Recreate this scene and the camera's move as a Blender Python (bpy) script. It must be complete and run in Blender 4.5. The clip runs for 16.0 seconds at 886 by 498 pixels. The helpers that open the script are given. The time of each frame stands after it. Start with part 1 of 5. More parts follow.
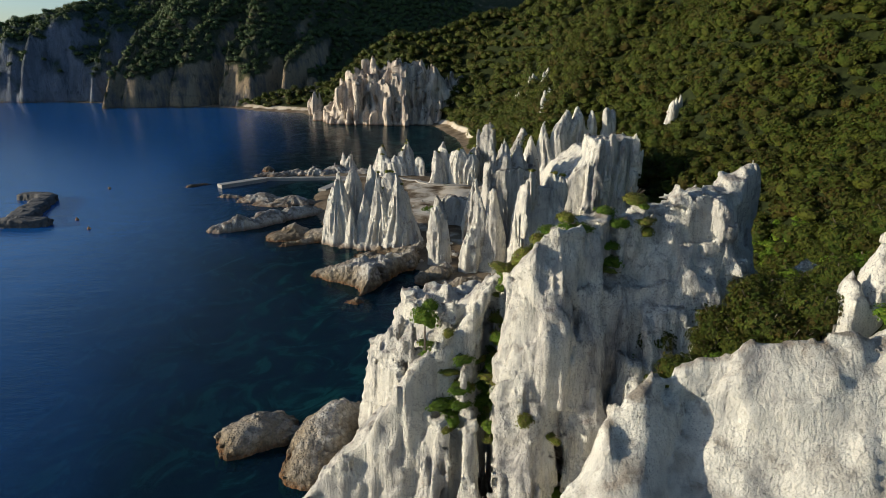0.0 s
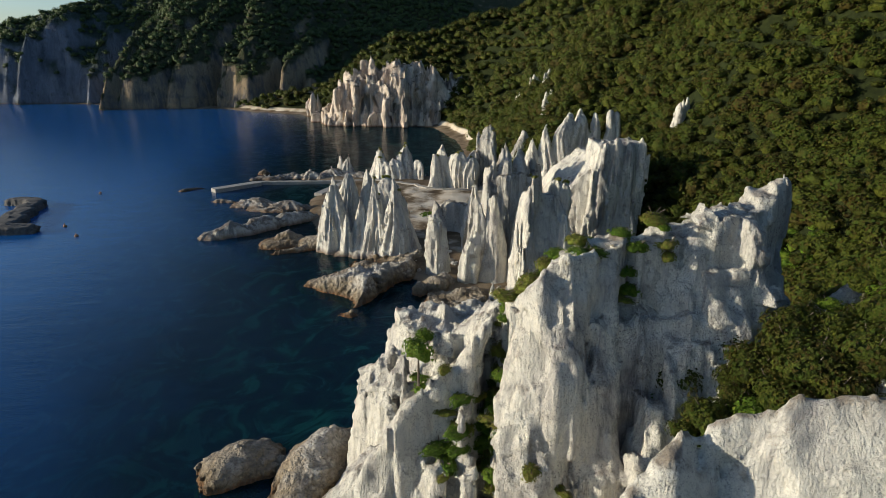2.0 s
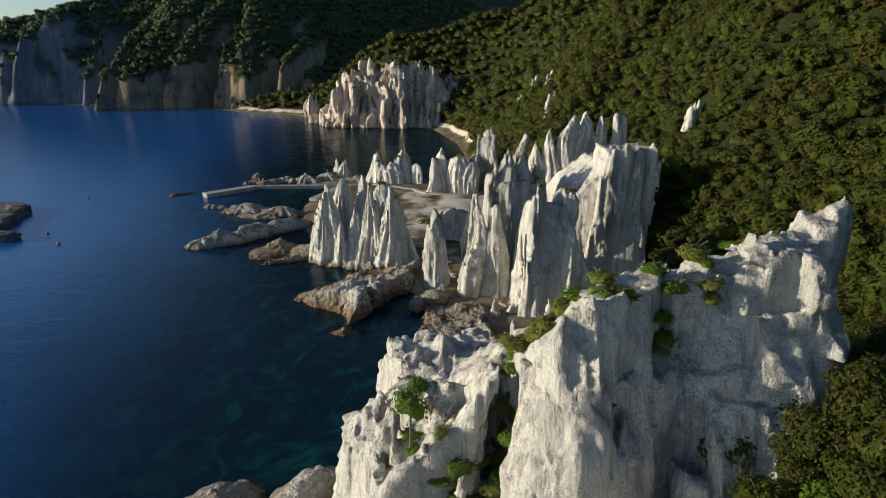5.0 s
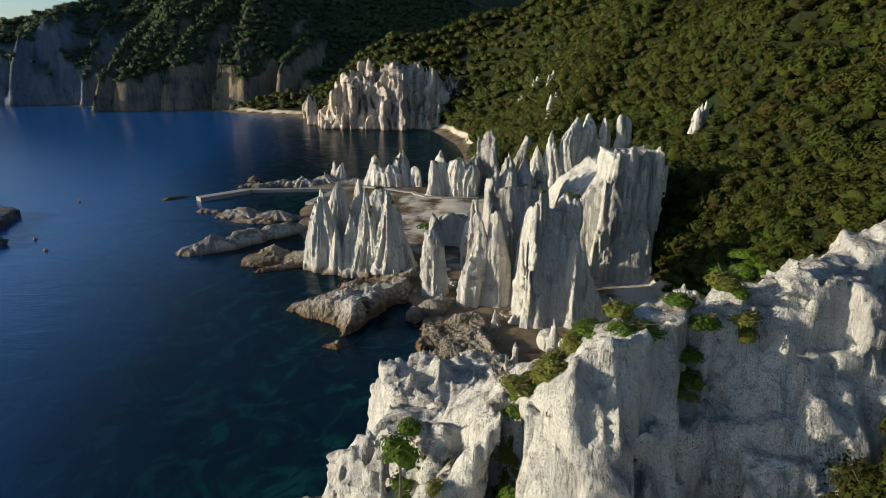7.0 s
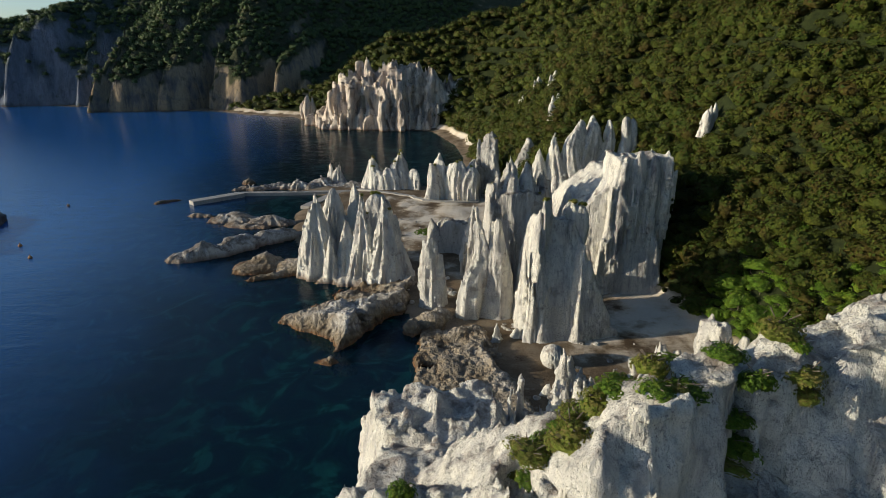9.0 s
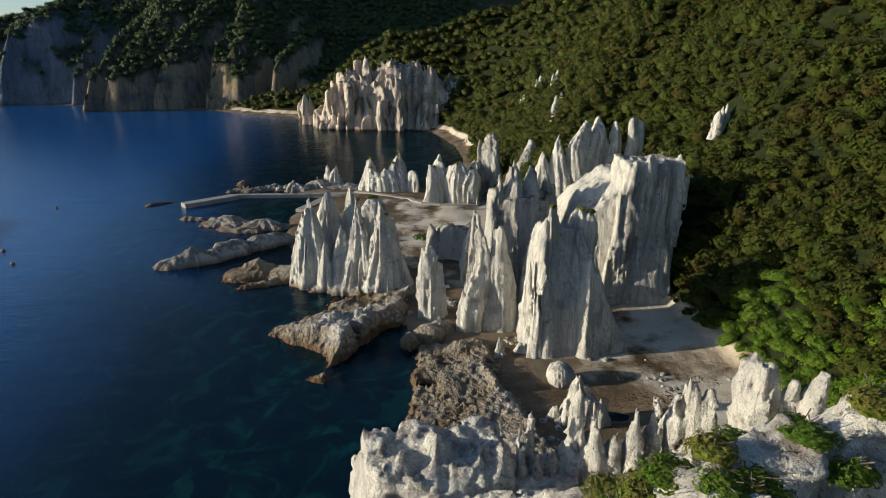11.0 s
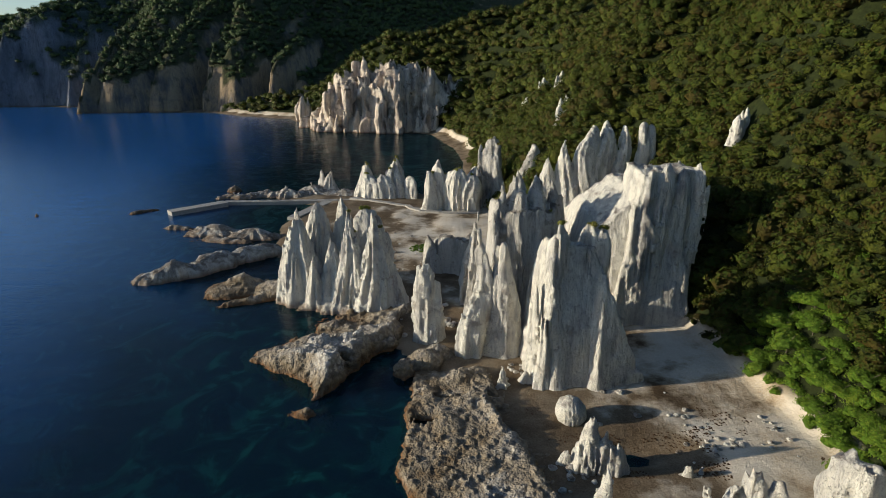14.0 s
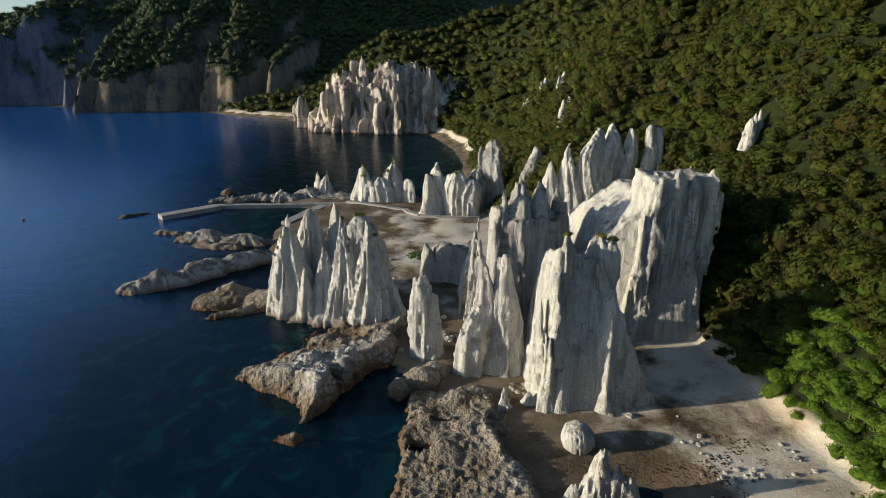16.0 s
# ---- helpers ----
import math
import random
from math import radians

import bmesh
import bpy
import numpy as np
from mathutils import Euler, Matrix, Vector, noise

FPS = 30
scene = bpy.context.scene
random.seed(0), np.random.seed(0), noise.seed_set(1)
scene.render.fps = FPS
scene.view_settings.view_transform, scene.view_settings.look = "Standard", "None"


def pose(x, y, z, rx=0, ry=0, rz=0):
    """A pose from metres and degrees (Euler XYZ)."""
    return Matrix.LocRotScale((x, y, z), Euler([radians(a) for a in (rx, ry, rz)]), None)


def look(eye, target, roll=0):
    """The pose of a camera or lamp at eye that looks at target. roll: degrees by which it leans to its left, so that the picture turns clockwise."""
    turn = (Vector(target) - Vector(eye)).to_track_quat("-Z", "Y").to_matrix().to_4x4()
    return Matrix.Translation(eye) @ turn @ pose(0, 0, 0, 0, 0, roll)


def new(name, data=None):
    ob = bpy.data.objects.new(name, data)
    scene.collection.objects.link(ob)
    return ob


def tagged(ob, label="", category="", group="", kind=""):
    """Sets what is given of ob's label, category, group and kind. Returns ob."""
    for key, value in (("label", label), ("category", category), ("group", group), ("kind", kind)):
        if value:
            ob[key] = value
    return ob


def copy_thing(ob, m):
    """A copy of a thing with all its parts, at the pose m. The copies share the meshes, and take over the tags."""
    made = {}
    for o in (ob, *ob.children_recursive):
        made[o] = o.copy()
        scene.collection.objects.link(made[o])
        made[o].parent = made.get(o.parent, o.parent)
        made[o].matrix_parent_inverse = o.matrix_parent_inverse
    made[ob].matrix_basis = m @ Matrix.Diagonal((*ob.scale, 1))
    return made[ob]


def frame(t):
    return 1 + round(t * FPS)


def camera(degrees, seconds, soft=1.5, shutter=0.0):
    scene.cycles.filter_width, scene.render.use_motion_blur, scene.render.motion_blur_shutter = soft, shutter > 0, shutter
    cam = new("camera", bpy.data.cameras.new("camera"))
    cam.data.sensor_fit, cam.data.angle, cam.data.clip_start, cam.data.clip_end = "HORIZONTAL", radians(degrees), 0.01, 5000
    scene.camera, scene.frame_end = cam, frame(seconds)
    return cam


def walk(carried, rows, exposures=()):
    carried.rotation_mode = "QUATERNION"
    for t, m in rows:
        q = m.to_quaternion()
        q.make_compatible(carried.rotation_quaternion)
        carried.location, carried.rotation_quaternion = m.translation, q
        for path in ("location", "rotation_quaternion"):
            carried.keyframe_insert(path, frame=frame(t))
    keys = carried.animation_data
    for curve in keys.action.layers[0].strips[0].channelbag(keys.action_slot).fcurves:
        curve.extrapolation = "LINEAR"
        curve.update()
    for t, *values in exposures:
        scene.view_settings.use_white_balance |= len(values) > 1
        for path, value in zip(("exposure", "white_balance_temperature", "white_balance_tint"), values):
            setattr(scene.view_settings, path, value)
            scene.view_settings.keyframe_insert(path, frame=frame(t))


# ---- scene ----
cam = camera(76.6, 16.0, soft=0.5)
PATH = [
    (0, (1.082, -16.995, 49.591), (0.963, -15.105, 48.949), 0.1),
    (0.5, (1.087, -15.503, 49.644), (0.967, -13.612, 49.003), 0.1),
    (1, (1.112, -14.024, 49.712), (0.993, -12.133, 49.072), 0.0),
    (1.5, (1.104, -12.618, 49.796), (0.984, -10.727, 49.155), 0.0),
    (2, (1.12, -11.21, 49.792), (1.0, -9.319, 49.151), -0.0),
    (2.5, (1.075, -9.861, 49.833), (0.954, -7.971, 49.191), -0.0),
    (3, (0.973, -8.45, 49.805), (0.853, -6.56, 49.162), 0.0),
    (3.5, (0.884, -7.12, 49.828), (0.764, -5.23, 49.185), 0.1),
    (4, (0.794, -5.87, 49.823), (0.674, -3.979, 49.181), 0.1),
    (6.5, (0.934, 0.33, 49.686), (0.814, 2.222, 49.049), 0.0),
    (7, (0.927, 1.622, 49.704), (0.806, 3.514, 49.067), -0.0),
    (7.5, (0.901, 3.018, 49.697), (0.781, 4.91, 49.061), 0.0),
    (8, (0.909, 4.371, 49.798), (0.79, 6.263, 49.16), -0.0),
    (8.5, (0.859, 5.823, 49.797), (0.739, 7.715, 49.159), -0.1),
    (9, (0.7, 7.284, 49.837), (0.581, 9.176, 49.199), 0.0),
    (11.5, (0.142, 14.931, 49.647), (0.026, 16.822, 49.006), 0.1),
    (12, (0.01, 16.533, 49.596), (-0.105, 18.424, 48.957), 0.1),
    (12.5, (-0.08, 18.052, 49.522), (-0.195, 19.944, 48.885), 0.1),
    (13, (0.026, 19.727, 49.552), (-0.091, 21.619, 48.915), 0.1),
    (13.5, (0.041, 21.323, 49.528), (-0.076, 23.215, 48.892), 0.1),
    (14, (0.152, 22.903, 49.462), (0.034, 24.796, 48.826), 0.1),
    (14.5, (0.181, 24.313, 49.48), (0.063, 26.205, 48.844), 0.1),
    (15, (0.183, 25.779, 49.499), (0.065, 27.672, 48.863), 0.1),
    (15.5, (0.145, 27.184, 49.489), (0.027, 29.077, 48.854), 0.1),
    (16, (0.07, 28.832, 49.463), (-0.047, 30.725, 48.826), 0.2),
]
walk(cam, [(t, look(eye, target, roll)) for t, eye, target, roll in PATH], [(0, 0.13), (16, 0.13)])

# ---- light ----
SUN_EL, SUN_AZ = 12.0, 262.5
sun_dir = Vector((math.sin(radians(SUN_AZ)) * math.cos(radians(SUN_EL)), math.cos(radians(SUN_AZ)) * math.cos(radians(SUN_EL)), math.sin(radians(SUN_EL))))
world = bpy.data.worlds.new("evening_sky")
scene.world = world
world.use_nodes = True
wn = world.node_tree
sky = wn.nodes.new("ShaderNodeTexSky")
sky.sky_type, sky.sun_disc = "NISHITA", False
sky.sun_elevation, sky.sun_rotation = radians(SUN_EL), radians(SUN_AZ)
background = next(n for n in wn.nodes if n.type == "BACKGROUND")
background.inputs["Strength"].default_value = 0.14
sky.dust_density, sky.ozone_density = 1.0, 3.5
wn.links.new(sky.outputs["Color"], background.inputs["Color"])
lamp = bpy.data.lights.new("sun", "SUN")
lamp.energy, lamp.angle, lamp.color = 5.0, radians(0.6), (1.0, 0.91, 0.74)
new("sun", lamp).matrix_world = look(sun_dir * 400, (0, 0, 0))


# ---- materials ----
class Nodes:
    """A small writer of node materials."""

    def __init__(self, name):
        self.mat = bpy.data.materials.new(name)
        self.mat.use_nodes = True
        self.tree = self.mat.node_tree
        self.bsdf = next(n for n in self.tree.nodes if n.type == "BSDF_PRINCIPLED")
        self.out = next(n for n in self.tree.nodes if n.type == "OUTPUT_MATERIAL")
        self.geo = self.tree.nodes.new("ShaderNodeNewGeometry")
        self.pos = self.geo.outputs["Position"]

    def node(self, kind, **values):
        n = self.tree.nodes.new(kind)
        for key, value in values.items():
            self.put(n.inputs[key], value)
        return n

    def put(self, socket, value):
        if isinstance(value, bpy.types.NodeSocket):
            self.tree.links.new(value, socket)
        elif isinstance(value, tuple) and len(value) == 3 and socket.type == "RGBA":
            socket.default_value = (*value, 1)
        else:
            socket.default_value = value

    def math(self, op, a, b=0.0, clamp=False):
        n = self.tree.nodes.new("ShaderNodeMath")
        n.operation, n.use_clamp = op, clamp
        self.put(n.inputs[0], a), self.put(n.inputs[1], b)
        return n.outputs[0]

    def scaled(self, x, y, z):
        m = self.node("ShaderNodeMapping", Vector=self.pos)
        m.inputs["Scale"].default_value = (x, y, z)
        return m.outputs[0]

    def noise(self, scale, detail=4.0, rough=0.55, at=None, distort=0.0):
        n = self.node("ShaderNodeTexNoise", Vector=at or self.pos, Scale=scale, Detail=detail, Roughness=rough, Distortion=distort)
        return n.outputs["Fac"]

    def ramp(self, fac, *stops):
        n = self.node("ShaderNodeValToRGB", Fac=fac)
        els = n.color_ramp.elements
        while len(els) < len(stops):
            els.new(0.5)
        for e, (p, c) in zip(els, stops):
            e.position = p
            e.color = (*c, 1) if isinstance(c, tuple) else (c, c, c, 1)
        return n.outputs["Color"]

    def mix(self, fac, a, b):
        n = self.tree.nodes.new("ShaderNodeMix")
        n.data_type = "RGBA"
        self.put(n.inputs[0], fac), self.put(n.inputs[6], a), self.put(n.inputs[7], b)
        return n.outputs[2]

    def bump(self, height, distance, strength=1.0, normal=None):
        n = self.node("ShaderNodeBump", Height=height, Distance=distance, Strength=strength)
        if normal:
            self.put(n.inputs["Normal"], normal)
        return n.outputs[0]

    def z(self):
        return self.node("ShaderNodeSeparateXYZ", Vector=self.pos).outputs["Z"]

    def up(self):
        return self.node("ShaderNodeSeparateXYZ", Vector=self.geo.outputs["Normal"]).outputs["Z"]

    def done(self, color, rough=0.9, normal=None, specular=0.2):
        self.put(self.bsdf.inputs["Base Color"], color)
        self.put(self.bsdf.inputs["Roughness"], rough)
        self.bsdf.inputs["Specular IOR Level"].default_value = specular
        if normal:
            self.put(self.bsdf.inputs["Normal"], normal)
        return self.mat


def rock_material(name, pale, mid, dark, soil, size=1.0, tide=(0.16, 0.085, 0.03), relief=1.0, ledge=(0.50, 0.78, 0.38), split_share=0.4):
    """Weathered tuff: vertical runnels, grey lichen, soil on ledges, a stained tide line."""
    k = Nodes(name)
    runnel = k.noise(1.0, 5, 0.6, k.scaled(0.9 / size, 0.9 / size, 0.07 / size))
    patch = k.noise(0.16 / size, 5, 0.6)
    grain = k.noise(3.2 / size, 6, 0.65)
    pits = k.noise(9.0 / size, 4, 0.7)
    streak = k.noise(1.0, 6, 0.65, k.scaled(0.35 / size, 0.35 / size, 0.03 / size), 0.6)
    col = k.ramp(k.math("ADD", k.math("MULTIPLY", streak, 0.55), k.math("MULTIPLY", patch, 0.45)), (0.36, dark), (0.44, mid), (0.53, pale), (0.72, pale))
    col = k.mix(k.ramp(runnel, (0.34, 0.5), (0.44, 0.0)), col, dark)
    col = k.mix(k.ramp(grain, (0.56, 0.0), (0.72, 0.38)), col, dark)
    col = k.mix(k.ramp(k.noise(0.45 / size, 6, 0.7), (0.58, 0.0), (0.66, 0.55)), col, soil)
    shelf = k.math("MULTIPLY", k.ramp(k.up(), (ledge[0], 0.0), (ledge[1], 1.0)), k.ramp(k.noise(0.5 / size, 5, 0.65), (ledge[2], 0.0), (ledge[2] + 0.16, 0.9)))
    col = k.mix(shelf, col, soil)
    tidal = k.math("SUBTRACT", 1.25, k.math("MULTIPLY", k.math("ADD", k.z(), k.math("MULTIPLY", grain, 1.4)), 0.55), True)
    col = k.mix(tidal, col, tide)
    # Pits get their shade as dark colour, since the bump alone shows little.
    hole = k.math("MULTIPLY", k.ramp(pits, (0.56, 0.0), (0.64, 0.7)), k.ramp(patch, (0.42, 0.0), (0.58, 1.0)))
    col = k.mix(hole, col, dark)
    sway = k.node("ShaderNodeVectorMath", Vector=k.node("ShaderNodeTexNoise", Vector=k.pos, Scale=0.4 / size, Detail=6.0, Roughness=0.65).outputs["Color"])
    sway.operation, sway.inputs[3].default_value, sway = "SCALE", 3.0, sway.outputs[0]
    bent = k.node("ShaderNodeVectorMath", Vector=k.scaled(0.42 / size, 0.42 / size, 0.20 / size))
    bent.operation = "ADD"
    k.put(bent.inputs[1], sway)
    cell = k.node("ShaderNodeTexVoronoi", Vector=bent.outputs[0], Scale=1.0)
    cell.feature = "DISTANCE_TO_EDGE"
    split = k.math("MULTIPLY", k.ramp(cell.outputs["Distance"], (0.0, 1.0), (0.03, 0.0)), k.ramp(k.noise(0.3 / size, 3, 0.5), (0.44, 0.0), (0.56, 1.0)))
    col = k.mix(k.math("MULTIPLY", split, split_share), col, dark)
    speck = k.math("MULTIPLY", k.ramp(k.noise(5.5 / size, 3, 0.8), (0.57, 0.0), (0.63, 0.8)), k.ramp(k.noise(0.22 / size, 4, 0.6), (0.45, 0.0), (0.58, 1.0)))
    col = k.mix(speck, col, tuple(0.55 * v for v in dark))
    strata = k.noise(1.0, 4, 0.6, k.scaled(0.06 / size, 0.06 / size, 0.9 / size), 0.8)
    col = k.mix(k.ramp(strata, (0.58, 0.0), (0.68, 0.3)), col, mid)
    ridged = k.node("ShaderNodeTexNoise", Vector=k.scaled(1.0, 1.0, 0.4), Scale=0.55 / size, Detail=7.0, Roughness=0.55, Distortion=0.3)
    ridged.noise_type = "RIDGED_MULTIFRACTAL"
    crag = ridged.outputs["Fac"]
    n = k.bump(runnel, 0.5 * size * relief, 0.9)
    n = k.bump(k.math("SUBTRACT", 1.0, split), 0.3 * split_share * size, 0.8, n)
    n = k.bump(crag, 0.35 * size * relief, 0.8, n)
    n = k.bump(grain, 0.45 * size * relief, 0.9, n)
    n = k.bump(pits, 0.12 * size * relief, 0.8, n)
    fluting = k.noise(1.0, 3, 0.6, k.scaled(2.8 / size, 2.8 / size, 0.14 / size), 0.3)
    n = k.bump(fluting, 0.22 * size * relief, 0.9, n)
    return k.done(col, 0.92, n, 0.15)


M_WHITE = rock_material("white_tuff", (0.73, 0.695, 0.60), (0.56, 0.53, 0.475), (0.25, 0.24, 0.235), (0.25, 0.205, 0.17), ledge=(0.58, 0.86, 0.46))
M_SMOOTH = rock_material("smooth_white_tuff", (0.73, 0.70, 0.61), (0.60, 0.575, 0.51), (0.29, 0.28, 0.27), (0.24, 0.20, 0.155), relief=0.7, split_share=0.05)
M_GREY = rock_material("grey_tuff", (0.58, 0.55, 0.49), (0.40, 0.375, 0.33), (0.18, 0.17, 0.16), (0.17, 0.14, 0.11))
M_FAR = rock_material("banded_far_tuff", (0.74, 0.63, 0.51), (0.50, 0.41, 0.335), (0.16, 0.135, 0.12), (0.10, 0.08, 0.05), 1.7)
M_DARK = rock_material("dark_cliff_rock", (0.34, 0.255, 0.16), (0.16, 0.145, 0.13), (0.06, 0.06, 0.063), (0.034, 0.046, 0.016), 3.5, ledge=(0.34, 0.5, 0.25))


def shelf_material():
    k = Nodes("honeycombed_shelf_rock")
    lump = k.node("ShaderNodeTexVoronoi", Vector=k.pos, Scale=1.1).outputs["Distance"]
    fine = k.node("ShaderNodeTexVoronoi", Vector=k.pos, Scale=3.0).outputs["Distance"]
    big = k.noise(0.22, 5, 0.6)
    grain = k.noise(2.2, 6, 0.7)
    high = k.math("ADD", k.math("MULTIPLY", k.z(), 0.16), k.math("MULTIPLY", k.math("SUBTRACT", big, 0.5), 1.5))
    col = k.ramp(high, (0.05, (0.13, 0.09, 0.05)), (0.26, (0.26, 0.21, 0.145)), (0.46, (0.30, 0.26, 0.205)), (0.74, (0.46, 0.435, 0.39)))
    col = k.mix(k.ramp(grain, (0.5, 0.0), (0.72, 0.7)), col, (0.10, 0.085, 0.065))
    tidal = k.math("SUBTRACT", 1.0, k.math("MULTIPLY", k.math("ADD", k.z(), k.math("MULTIPLY", k.math("SUBTRACT", grain, 0.4), 2.0)), 1.1), True)
    col = k.mix(tidal, col, (0.17, 0.07, 0.018))
    # Hollows between the lumps are darkened in the colour, following the bump.
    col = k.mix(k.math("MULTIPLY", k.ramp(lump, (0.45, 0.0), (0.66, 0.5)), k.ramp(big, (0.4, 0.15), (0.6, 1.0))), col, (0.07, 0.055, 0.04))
    n = k.bump(k.math("SUBTRACT", 1.0, lump), 0.4, 0.9)
    n = k.bump(k.math("SUBTRACT", 1.0, fine), 0.25, 0.8, n)
    n = k.bump(grain, 0.3, 0.8, n)
    return k.done(col, 0.85, n, 0.25)


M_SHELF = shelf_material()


def ground_material():
    k = Nodes("beach_and_hill_soil")
    grain = k.noise(4.0, 6, 0.7)
    big = k.noise(0.12, 5, 0.6)
    sand = k.ramp(k.math("ADD", k.math("MULTIPLY", big, 0.7), k.math("MULTIPLY", grain, 0.3)), (0.36, (0.34, 0.25, 0.155)), (0.44, (0.48, 0.39, 0.28)), (0.52, (0.58, 0.50, 0.39)), (0.62, (0.64, 0.57, 0.465)))
    wet = k.ramp(k.math("ADD", big, k.math("MULTIPLY", grain, 0.5)), (0.55, (0.075, 0.05, 0.028)), (0.72, (0.15, 0.11, 0.07)), (0.9, (0.24, 0.19, 0.13)))
    dry = k.math("MULTIPLY", k.math("SUBTRACT", k.math("ADD", k.z(), k.math("MULTIPLY", k.math("SUBTRACT", big, 0.5), 2.4)), 1.75), 2.2, True)
    sand = k.mix(dry, wet, sand)
    soil = k.ramp(k.noise(0.8, 5, 0.6), (0.35, (0.012, 0.016, 0.006)), (0.65, (0.026, 0.034, 0.010)))
    bed = k.ramp(k.noise(0.11, 5, 0.6, distort=1.5), (0.42, (0.012, 0.016, 0.010)), (0.52, (0.06, 0.08, 0.05)), (0.60, (0.30, 0.33, 0.25)))
    high = k.math("MULTIPLY", k.math("SUBTRACT", k.math("ADD", k.z(), k.math("MULTIPLY", grain, 1.0)), 4.2), 0.8, True)
    low = k.math("MULTIPLY", k.math("SUBTRACT", 0.2, k.z()), 2.0, True)
    col = k.mix(low, k.mix(high, sand, soil), bed)
    n = k.bump(grain, 0.12, 0.7)
    n = k.bump(k.noise(0.9, 5, 0.65), 0.4, 0.6, n)
    return k.done(col, 0.95, n, 0.1)


M_GROUND = ground_material()


def water_material():
    k = Nodes("sea_water")
    swell = k.noise(0.09, 3, 0.5, k.scaled(0.7, 1.8, 1.0), 0.6)
    ripple = k.noise(0.55, 5, 0.6, k.scaled(0.8, 1.7, 1.0), 0.4)
    chop = k.noise(2.2, 3, 0.6, k.scaled(0.8, 1.6, 1.0))
    place = k.node("ShaderNodeSeparateXYZ", Vector=k.pos)
    off = k.math("SUBTRACT", k.math("MULTIPLY", place.outputs["X"], -1.0), k.math("MULTIPLY", k.math("SUBTRACT", place.outputs["Y"], 60.0), 0.22))
    patch = k.noise(0.02, 4, 0.6, distort=1.0)
    # Brighter blue offshore: depth colour plus sky reflection painted into the tint.
    deep = k.math("ADD", k.math("MULTIPLY", k.math("SUBTRACT", off, 42.0), 0.014), k.math("MULTIPLY", k.math("SUBTRACT", patch, 0.5), 0.9), True)
    tint = k.mix(deep, (0.003, 0.016, 0.032), (0.007, 0.085, 0.27))
    n = k.bump(swell, 0.3, 0.5)
    n = k.bump(ripple, 0.13, 0.5, n)
    n = k.bump(chop, 0.05, 0.5, n)
    k.done(tint, 0.16, n, 0.5)
    k.bsdf.inputs["IOR"].default_value = 1.33
    clear = k.node("ShaderNodeBsdfTransparent", Color=(0.12, 0.50, 0.51))
    both = k.tree.nodes.new("ShaderNodeMixShader")
    depth = k.math("MULTIPLY", k.math("SUBTRACT", off, 32.0), 0.016, True)
    k.tree.links.new(k.math("ADD", k.math("MULTIPLY", depth, 0.40), 0.54), both.inputs[0])
    k.tree.links.new(clear.outputs[0], both.inputs[1])
    k.tree.links.new(k.bsdf.outputs[0], both.inputs[2])
    k.tree.links.new(both.outputs[0], k.out.inputs["Surface"])
    return k.mat


M_WATER = water_material()


def leaf_material(name, a, b, c, patch=0.16, clump=1.9):
    k = Nodes(name)
    rnd = k.geo.outputs["Random Per Island"]
    tuft = k.noise(clump, 5, 0.7)
    mood = k.math("ADD", k.math("MULTIPLY", k.noise(patch, 3, 0.6), 0.5), k.math("ADD", k.math("MULTIPLY", rnd, 0.36), k.math("MULTIPLY", tuft, 0.14)))
    col = k.ramp(mood, (0.36, a), (0.50, b), (0.64, c))
    # Dark noise paints the shaded gaps between leaf clumps.
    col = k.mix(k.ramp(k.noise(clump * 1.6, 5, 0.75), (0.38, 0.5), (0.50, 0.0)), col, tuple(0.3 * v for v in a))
    n = k.bump(tuft, 1.1 / clump, 1.0)
    n = k.bump(k.noise(clump * 3.0, 4, 0.7), 0.35 / clump, 1.0, n)
    k.done(col, 0.6, n, 0.25)
    glow = k.node("ShaderNodeBsdfTranslucent", Color=col)
    both = k.tree.nodes.new("ShaderNodeMixShader")
    both.inputs[0].default_value = 0.2
    k.tree.links.new(k.bsdf.outputs[0], both.inputs[1])
    k.tree.links.new(glow.outputs[0], both.inputs[2])
    k.tree.links.new(both.outputs[0], k.out.inputs["Surface"])
    return k.mat


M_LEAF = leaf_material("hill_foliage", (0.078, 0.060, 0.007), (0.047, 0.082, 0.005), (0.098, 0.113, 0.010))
# Blue-grey is distance haze mixed into the rock colour.
M_HAZY = rock_material("haze_tinted_headland_rock", (0.20, 0.22, 0.26), (0.14, 0.16, 0.19), (0.085, 0.10, 0.12), (0.04, 0.06, 0.04), 5.0, ledge=(0.3, 0.5, 0.25))
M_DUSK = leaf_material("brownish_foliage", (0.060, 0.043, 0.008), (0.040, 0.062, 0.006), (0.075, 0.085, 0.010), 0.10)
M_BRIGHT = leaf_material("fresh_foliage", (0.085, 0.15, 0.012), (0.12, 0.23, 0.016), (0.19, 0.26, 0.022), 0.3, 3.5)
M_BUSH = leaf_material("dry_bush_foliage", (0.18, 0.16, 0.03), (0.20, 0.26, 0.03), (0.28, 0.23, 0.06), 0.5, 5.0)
# These lighter, bluer greens carry the distance haze as colour.
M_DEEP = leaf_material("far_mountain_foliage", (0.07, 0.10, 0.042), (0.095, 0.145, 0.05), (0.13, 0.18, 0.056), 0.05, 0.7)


def plain_material(name, a, b, scale, rough=0.85, dist=0.02):
    k = Nodes(name)
    g = k.noise(scale, 6, 0.65)
    return k.done(k.ramp(k.math("ADD", k.math("MULTIPLY", g, 0.6), k.math("MULTIPLY", k.noise(scale * 0.12), 0.4)), (0.35, a), (0.65, b)), rough, k.bump(g, dist, 0.6), 0.25)


